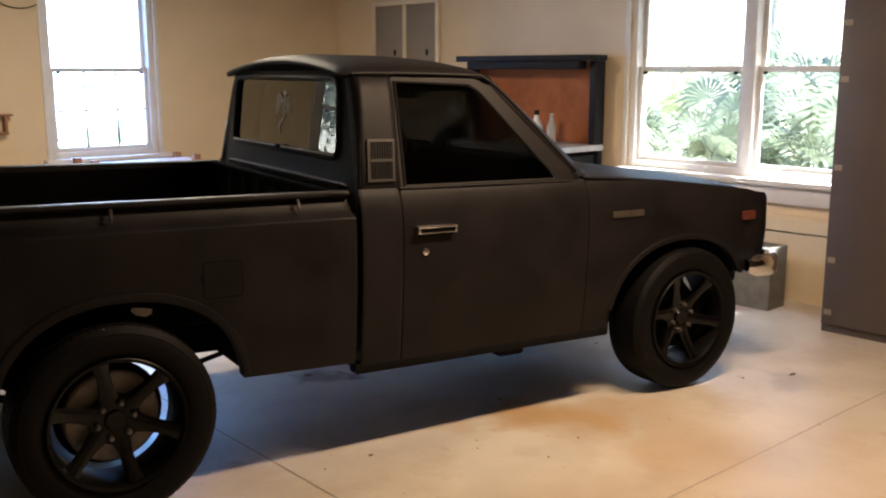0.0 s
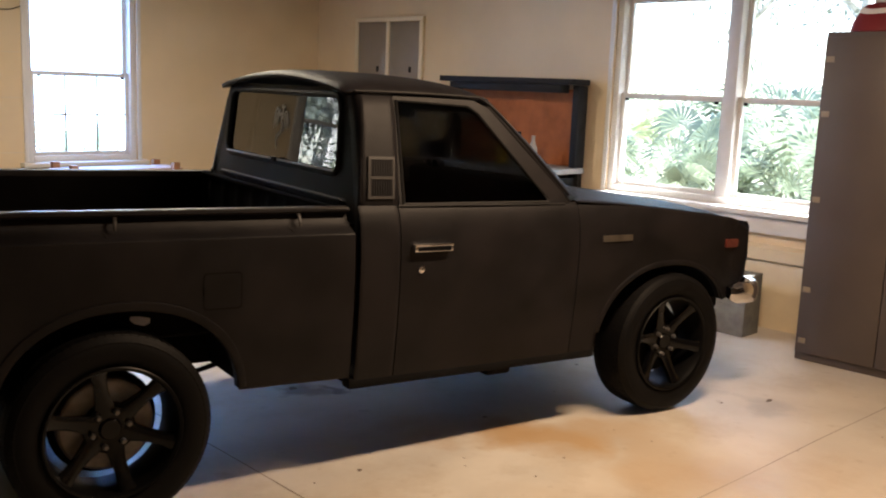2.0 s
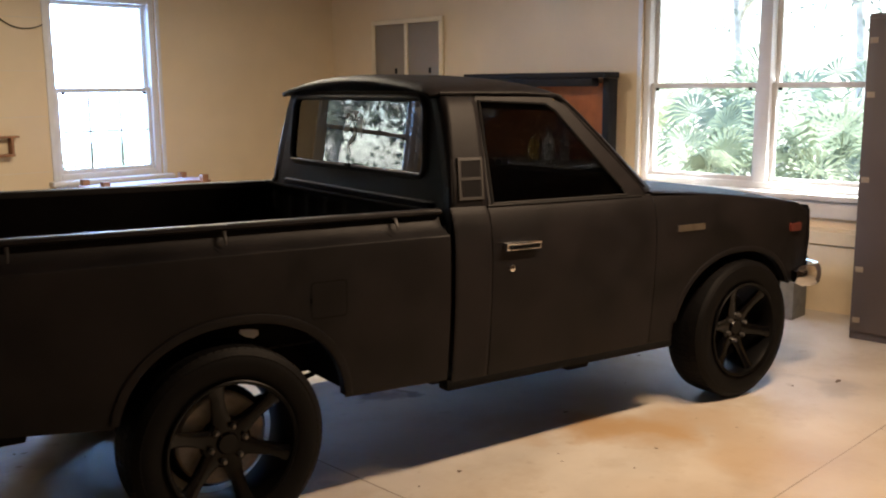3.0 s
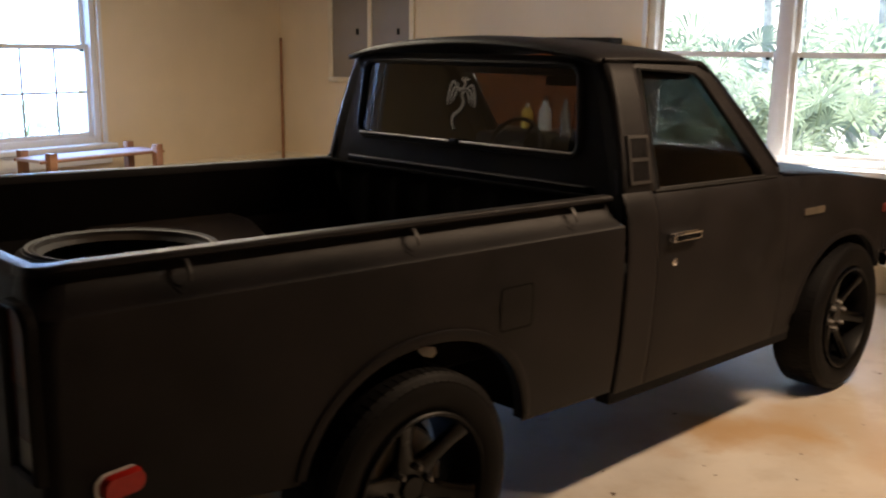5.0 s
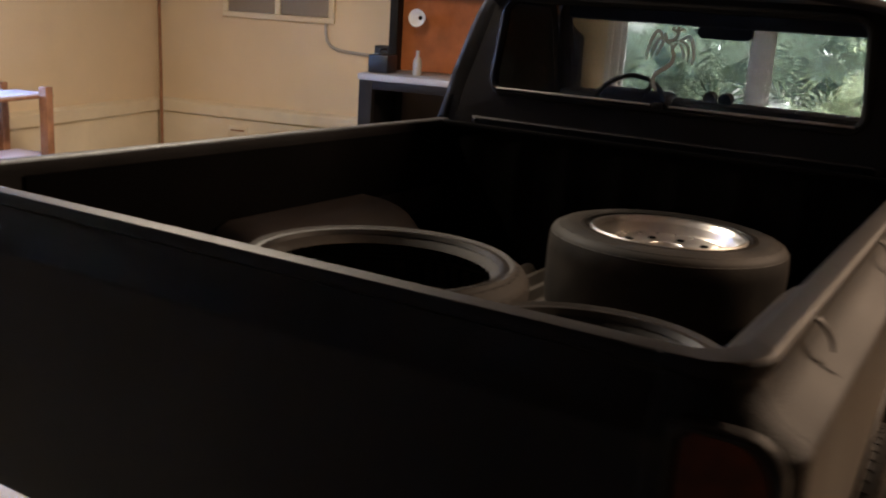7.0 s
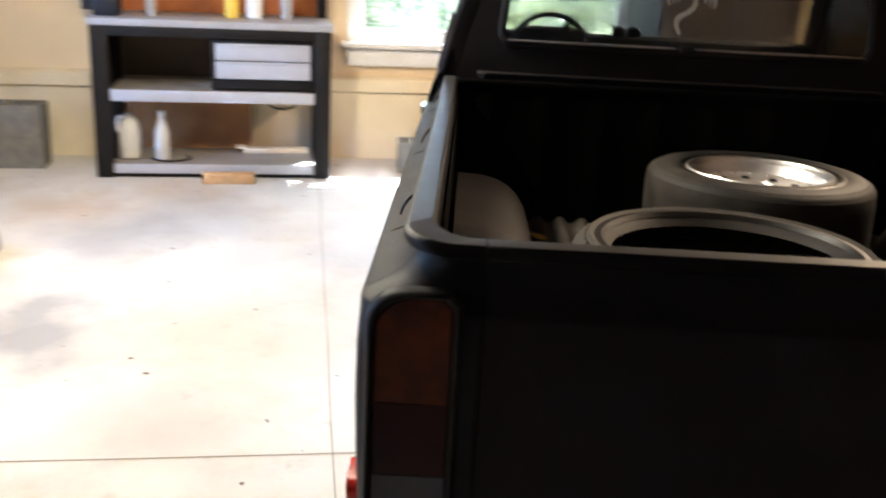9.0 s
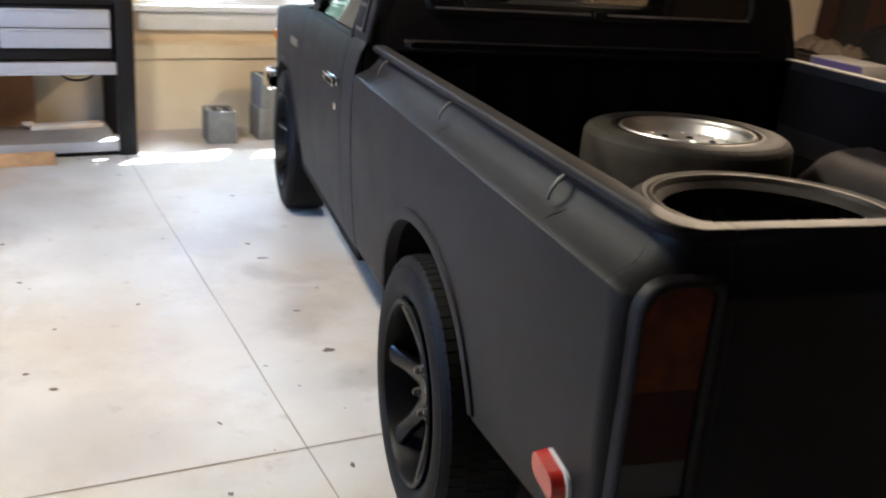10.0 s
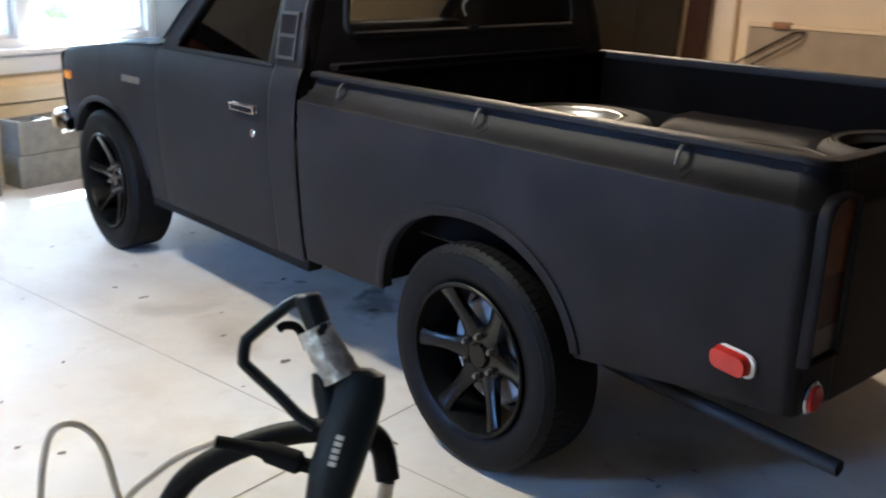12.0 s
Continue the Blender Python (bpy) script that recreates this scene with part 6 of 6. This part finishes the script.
# ---- ceiling lamps, both out of view, the second an added fill ----
for x, y in ((2.0, -1.7), (0.95, 1.9)):
    P = thing("ceiling_lamp", pose(x, y, 2.62), "plain warm strip lamp, assumed on the unseen ceiling", "ceiling lamp", "ceiling lamps")
    part("housing", boxes(((-0.6, -0.14, -0.05), (0.6, 0.14, 0.0)), bevel=0.006), WHITE, P)

# ---- pressure washer with its spray gun ----
GM = Matrix(((-0.6528, 0.7164, 0.2463, -0.913), (-0.7571, -0.6280, -0.1798, 1.89), (0.0259, -0.3038, 0.9524, 0.93), (0, 0, 0, 1)))   # leaning gun: across, back, along
gun = thing("spray_gun", GM, "dark teal spray gun with a taped handle, clipped to the washer", "spray gun")
bm = bmesh.new()
rows = []
for x, z, w, d in ((0.024, 0.026, 0.022, 0.016), (0.030, 0.018, 0.030, 0.021), (0.026, -0.010, 0.033, 0.024), (0.014, -0.050, 0.034, 0.026), (0.0, -0.095, 0.033, 0.026), (-0.010, -0.135, 0.028, 0.024), (-0.018, -0.175, 0.020, 0.018), (-0.022, -0.20, 0.014, 0.014)):
    rows.append([Vector((x + w * math.copysign(abs(math.cos(a)) ** 0.75, math.cos(a)), d * math.copysign(abs(math.sin(a)) ** 0.75, math.sin(a)), z)) for a in (2 * math.pi * k / 20 for k in range(20))])
vs = grid(bm, rows, close_v=True)
bm.faces.new(vs[0]); bm.faces.new(vs[-1])
part("body", bm, GUNPL, gun)
part("neck", tube(bmesh.new(), [(-0.006, 0, -0.03), (-0.014, 0, 0.0), (-0.018, 0, 0.022)], [0.016, 0.015, 0.012], 12), GUNPL, gun)
grip = part("grip", tube(bmesh.new(), smooth_path([(0.0, 0, 0.03), (-0.018, 0, 0.07), (-0.032, 0, 0.105), (-0.036, 0, 0.118)], 4), [0.019] * 9 + [0.019, 0.018, 0.016, 0.010], 16, flat=0.85), GUNPL, gun)
bm = bmesh.new()
n = 13
rows = []
for i in range(n):
    t = i / (n - 1)
    c = Vector((0.006 - 0.032 * t, 0, 0.015 + 0.062 * t))
    d = Vector((-0.032, 0, 0.062)).normalized()
    s = Vector((d.z, 0, -d.x))
    r = 0.0245 - 0.004 * t + (0.0012 if i % 3 == 0 else 0.0)
    rows.append([c + r * (math.cos(a) * s + 0.9 * math.sin(a) * Vector((0, 1, 0))) * (1 + 0.03 * math.sin(3 * a + 5 * t)) for a in (2 * math.pi * k / 24 for k in range(24))])
vs = grid(bm, rows, close_v=True)
part("tape_wrap", bm, DUCT, gun, "crumpled silver tape")
part("trigger_guard", tube(bmesh.new(), smooth_path([(-0.034, 0, 0.112), (-0.050, 0, 0.108), (-0.068, 0, 0.096), (-0.104, 0, 0.066), (-0.110, 0, 0.058), (-0.1125, 0, 0.038), (-0.108, 0, 0.029), (-0.07, 0, -0.006), (-0.046, 0, -0.030), (-0.026, 0, -0.044)], 4), 0.0076, 8), GUNPL, gun)
part("trigger", tube(bmesh.new(), smooth_path([(-0.070, 0, 0.074), (-0.062, 0, 0.079), (-0.048, 0, 0.077), (-0.038, 0, 0.062), (-0.034, 0, 0.05)], 5), 0.0055, 8), UNDER, gun)
part("inlet", tube(bmesh.new(), [(-0.146, 0.0, -0.062), (-0.10, 0.0, -0.070), (-0.088, 0.0, -0.073), (-0.082, 0, -0.075), (-0.045, 0.0, -0.088), (-0.040, 0, -0.090), (-0.02, 0.0, -0.096)], [0.0075, 0.0085, 0.010, 0.0135, 0.0145, 0.009, 0.009], 14), UNDER, gun)
for k in range(5):
    mark = part("maker_mark", boxes(((-0.0046, -0.0272, -0.0029), (0.0046, -0.0262, 0.0029)), bevel=0.0003), WHITEPL, gun, "plain white maker mark")
    mark.matrix_basis = pose(0.003, 0, -0.068, 0, 17, 0) @ pose(0, 0, 0.0164 - 0.0082 * k)
hose = thing("washer_hose", GM, "thin beige hose looping up to the spray gun", "hose")
part("line", tube(bmesh.new(), smooth_path([(-0.146, 0, -0.062), (-0.19, 0.0, -0.080), (-0.225, 0.0, -0.105), (-0.253, 0.0, -0.131), (-0.288, 0.01, -0.19), (-0.298, 0.03, -0.27), (-0.275, 0.05, -0.30), (-0.258, 0.05, -0.26), (-0.264, 0.04, -0.19), (-0.277, 0.03, -0.13), (-0.29, 0.02, -0.075),
                                            (-0.31, 0.01, -0.047), (-0.330, 0.0, -0.041), (-0.347, 0.0, -0.053), (-0.359, 0.01, -0.085), (-0.367, 0.02, -0.13), (-0.372, 0.03, -0.25), (-0.35, 0.06, -0.50), (-0.27, 0.10, -0.62)], 6), 0.0046, 8), HOSE, hose)
washer = thing("pressure_washer", Matrix.Translation((-0.72, 1.93, 0)), "black wheeled pressure washer with a padded handle", "pressure washer")
inv = Matrix.Translation((0.72, -1.93, 0)) @ GM
arch = [inv @ Vector(p) for p in ((-0.235, 0.05, -0.20), (-0.207, 0.05, -0.135), (-0.165, 0.05, -0.098), (-0.10, 0.05, -0.070), (-0.035, 0.05, -0.058), (0.03, 0.05, -0.060), (0.052, 0.05, -0.078), (0.060, 0.05, -0.12))]
part("handle_grip", tube(bmesh.new(), smooth_path(arch, 5), 0.0155, 14), RUBBER, washer, "black foam handle grip")
for p, q in ((arch[0], (-0.06, 0.12, 0.30)), (arch[-1], (-0.10, -0.10, 0.30))):
    part("handle_leg", tube(bmesh.new(), [p, (p + Vector(q)) / 2, Vector(q)], 0.010, 10), STEEL, washer, "steel handle leg")
part("clip", tube(bmesh.new(), [inv @ Vector((0.0, 0.02, -0.06)), inv @ Vector((0.0, 0.05, -0.062))], 0.012, 8), UNDER, washer)
part("base", boxes(((-0.20, -0.20, 0.07), (0.16, 0.22, 0.31)), bevel=0.05), GUNPL, washer)
for y in (-0.22, 0.24):
    w = part("wheel", lathe(bmesh.new(), [(0.0, -0.02), (0.09, -0.02), (0.10, -0.01), (0.10, 0.01), (0.09, 0.02), (0.0, 0.02)], 24), RUBBER, washer)
    w.matrix_basis = pose(0.06, y, 0.10, 90, 0, 0)
part("foot", boxes(((-0.18, -0.16, 0.0), (-0.13, 0.18, 0.08)), bevel=0.01), RUBBER, washer)

# ---- specks and flakes on the floor ----
bm = bmesh.new()
rnd = random.Random(7)
spots = [(0.969, -0.772, 0.014), (1.362, -0.932, 0.009), (1.092, -0.639, 0.008), (0.763, -0.799, 0.009), (1.404, -0.861, 0.007), (1.546, -1.148, 0.010), (1.77, -1.053, 0.008), (3.20, -0.96, 0.035),
         (1.578, 2.061, 0.009), (1.676, 1.875, 0.012), (1.422, 1.448, 0.010), (1.235, 1.716, 0.010), (2.045, 0.997, 0.016), (1.863, 0.954, 0.026), (1.515, 0.776, 0.010), (0.956, 0.824, 0.026),
         (0.909, 1.770, 0.012), (0.522, 1.214, 0.012), (0.245, 0.880, 0.020), (0.164, 1.210, 0.010), (1.71, 0.365, 0.022), (0.866, 1.047, 0.008), (1.298, 0.888, 0.016), (1.168, 0.274, 0.030),
         (-0.369, 0.435, 0.016), (-0.407, 0.445, 0.012), (-0.423, 0.292, 0.014), (3.44, 2.22, 0.020), (3.50, 1.78, 0.012), (3.53, 1.52, 0.016), (3.97, 1.48, 0.022)]
for k in range(70):
    spots.append((rnd.uniform(-1.2, 3.6), rnd.choice((rnd.uniform(0.7, 3.2), rnd.uniform(-2.2, 1.0))), rnd.choice((0.004, 0.006, 0.008, 0.014))))
for x, y, s in spots:
    a0, st = rnd.uniform(0, 6.28), rnd.uniform(0.35, 0.9)
    vs = []
    for k in range(9):
        a = 2 * math.pi * k / 9
        r = s * rnd.uniform(0.6, 1.15)
        u, v = r * math.cos(a), r * math.sin(a) * st
        vs.append(bm.verts.new((x + u * math.cos(a0) - v * math.sin(a0), y + u * math.sin(a0) + v * math.cos(a0), 0.0018)))
    bm.faces.new(vs)
sp = part("floor_specks", bm, SPOT, smooth=False)
tagged(sp, "dark specks and flakes scattered on the concrete floor", "floor specks", kind="stuff")

# ---- outside ----
GRASS = material("sandy_ground", (0.24, 0.21, 0.15), 0.9, vary=0.25, scale=1.5, second=(0.10, 0.16, 0.05), second_scale=0.5, second_amount=0.8)
DRIVE = material("pale_driveway", (0.62, 0.60, 0.56), 0.85, vary=0.1, scale=1.0)
g = part("ground", boxes(((-300, -300, -0.30), (300, 300, -0.14))), GRASS, m=ROOM, smooth=False)
tagged(g, "sandy ground with patches of grass outside", "ground", kind="structure")
g = part("driveway", boxes(((-12, 3.6, -0.139), (3, 16, -0.03))), DRIVE, m=ROOM, smooth=False)
tagged(g, "pale concrete driveway outside the garage", "driveway", kind="structure")

e = part("eave", boxes(((0.202, WY0 - 0.4, 2.56), (0.75, WY1 + 0.4, 2.62))), DRIVE, m=ROOM, smooth=False)
tagged(e, "plain pale roof overhang outside the window wall", "eave", kind="structure")


def leaf_material(name, color):
    m = material(name, color, 0.30, vary=0.35, scale=3, spec=0.7)
    translucent(m, 0.5)
    return m


LEAF = leaf_material("palm_leaf", (0.21, 0.25, 0.17))
# yellower, brighter copy of the leaf colour, painting sun onto some palms
LEAF3 = leaf_material("sun_toned_yellow_leaf", (0.50, 0.54, 0.33))
LEAF2 = leaf_material("grey_green_leaf", (0.20, 0.22, 0.18))
BARK = material("grey_bark", (0.45, 0.43, 0.40), 0.9, vary=0.3, bump=0.4)


def fan_palm(x, y, size, seed, label):
    rnd = random.Random(seed)
    P = thing("fan_palm", ROOM @ pose(x, y, -0.14, 0, 0, rnd.uniform(0, 360)), label, "palm", "palms outside the window")
    part("trunk", tube(bmesh.new(), [(0, 0, 0), (0.02, 0, 0.25 * size), (0, 0.02, 0.5 * size)], [0.10, 0.09, 0.07], 8), BARK, P)
    bm = bmesh.new()
    for k in range(16):
        a, e = rnd.uniform(0, 2 * math.pi), rnd.uniform(0.15, 1.25)
        L = size * rnd.uniform(0.55, 0.95)
        d = Vector((math.cos(a) * math.cos(e), math.sin(a) * math.cos(e), math.sin(e)))
        root = Vector((0, 0, 0.45 * size))
        hub = root + d * L
        tube(bm, [root, root + d * L * 0.5 + Vector((0, 0, 0.03)), hub], 0.008, 4, cap=False)
        side = d.cross(Vector((0, 0, 1))).normalized()
        up = side.cross(d)
        R = size * rnd.uniform(0.35, 0.55)
        for j in range(17):
            f = radians(-120 + 240 * j / 16)
            dirn = (d * math.cos(f) + side * math.sin(f)).normalized()
            w = 0.022 * size
            n = dirn.cross(up).normalized() * w
            tip = hub + dirn * R * rnd.uniform(0.85, 1.05) - Vector((0, 0, 0.22 * R)) 
            mid = hub + dirn * R * 0.55 + up * 0.02
            vs = [bm.verts.new(p) for p in (hub, mid - n, tip, mid + n)]
            bm.faces.new(vs)
    part("crown", bm, LEAF3 if seed % 5 in (2, 4) else LEAF, P, smooth=False)
    return P


PALMS = ((2.0, -3.0, 0.85), (2.3, -4.1, 0.95), (2.1, -5.1, 0.85), (3.0, -2.3, 1.05), (3.4, -6.2, 1.1), (3.1, -3.6, 1.0), (3.6, -4.7, 1.1), (4.2, -7.4, 1.2), (3.0, -1.2, 1.0), (4.6, -0.6, 1.2),
         (4.8, -2.9, 1.25), (5.0, -4.1, 1.2), (4.9, -5.6, 1.25), (6.2, -1.8, 1.5), (6.5, -3.6, 1.45), (6.4, -5.2, 1.4), (6.2, -7.0, 1.5), (2.3, -6.3, 0.9), (-2.9, 0.95, 0.75), (-1.9, 1.25, 0.85), (-3.7, 1.35, 0.8), (-5.9, 2.3, 0.9), (-5.0, 2.0, 0.8), (-6.6, 2.7, 1.0))
for i, (x, y, size) in enumerate(PALMS):
    fan_palm(x, y, size, 40 + i, "green fan palm in sunlight outside the window")


def broad_tree(x, y, h, seed, leaves=1300):
    rnd = random.Random(seed)
    P = thing("tree", ROOM @ pose(x, y, -0.14), "pale green tree beyond the palms", "tree", "trees outside")
    bm = bmesh.new()
    tube(bm, smooth_path([(0, 0, 0), (0.1, 0.05, h * 0.3), (0.0, 0.15, h * 0.6), (0.1, 0.1, h)], 4), [0.11 - 0.006 * i for i in range(13)], 8)
    limbs = []
    for k in range(7):
        z = h * rnd.uniform(0.35, 0.9)
        a = rnd.uniform(0, 6.28)
        end = Vector((math.cos(a), math.sin(a), 0.6)) * h * rnd.uniform(0.2, 0.4) + Vector((0, 0, z))
        tube(bm, [(0.05, 0.05, z), (Vector((0.05, 0.05, z)) + end) / 2 + Vector((0, 0, 0.1)), end], [0.06, 0.04, 0.02], 6)
        limbs.append(end)
    part("trunk", bm, BARK, P)
    bm = bmesh.new()
    for k in range(leaves):
        c = rnd.choice(limbs)
        p = c + Vector((rnd.gauss(0, 1), rnd.gauss(0, 1), rnd.gauss(0, 0.8))) * h * 0.12
        s = rnd.uniform(0.03, 0.07)
        q = Euler((rnd.uniform(0, 3), rnd.uniform(0, 3), rnd.uniform(0, 6))).to_matrix()
        vs = [bm.verts.new(p + q @ Vector(v) * s) for v in ((-1, 0, 0), (0, -0.5, 0), (1, 0, 0), (0, 0.5, 0))]
        bm.faces.new(vs)
    part("crown", bm, LEAF2, P, smooth=False)


# the first two are added to break up the sun through the front window
TREES = ((2.9, -6.5, 6.2), (4.4, -8.4, 7.2), (8.5, -6.5, 6.0), (9.0, -3.4, 6.5), (8.0, -9.5, 6.0), (9.5, 0.5, 6.0), (8.6, -7.9, 7.0), (7.8, -5.0, 6.5), (9.4, -1.6, 6.5), (11.0, -5.2, 7.0), (11.5, -1.6, 7.5), (-4.6, 6.5, 5.5), (-7.2, 7.5, 6.0), (-9.6, 7.0, 6.0), (-5.7, 2.7, 3.0), (-6.9, 2.5, 3.3), (-4.7, 2.9, 2.7))
for i, (x, y, h) in enumerate(TREES):
    broad_tree(x, y, h, 80 + i, 3200)
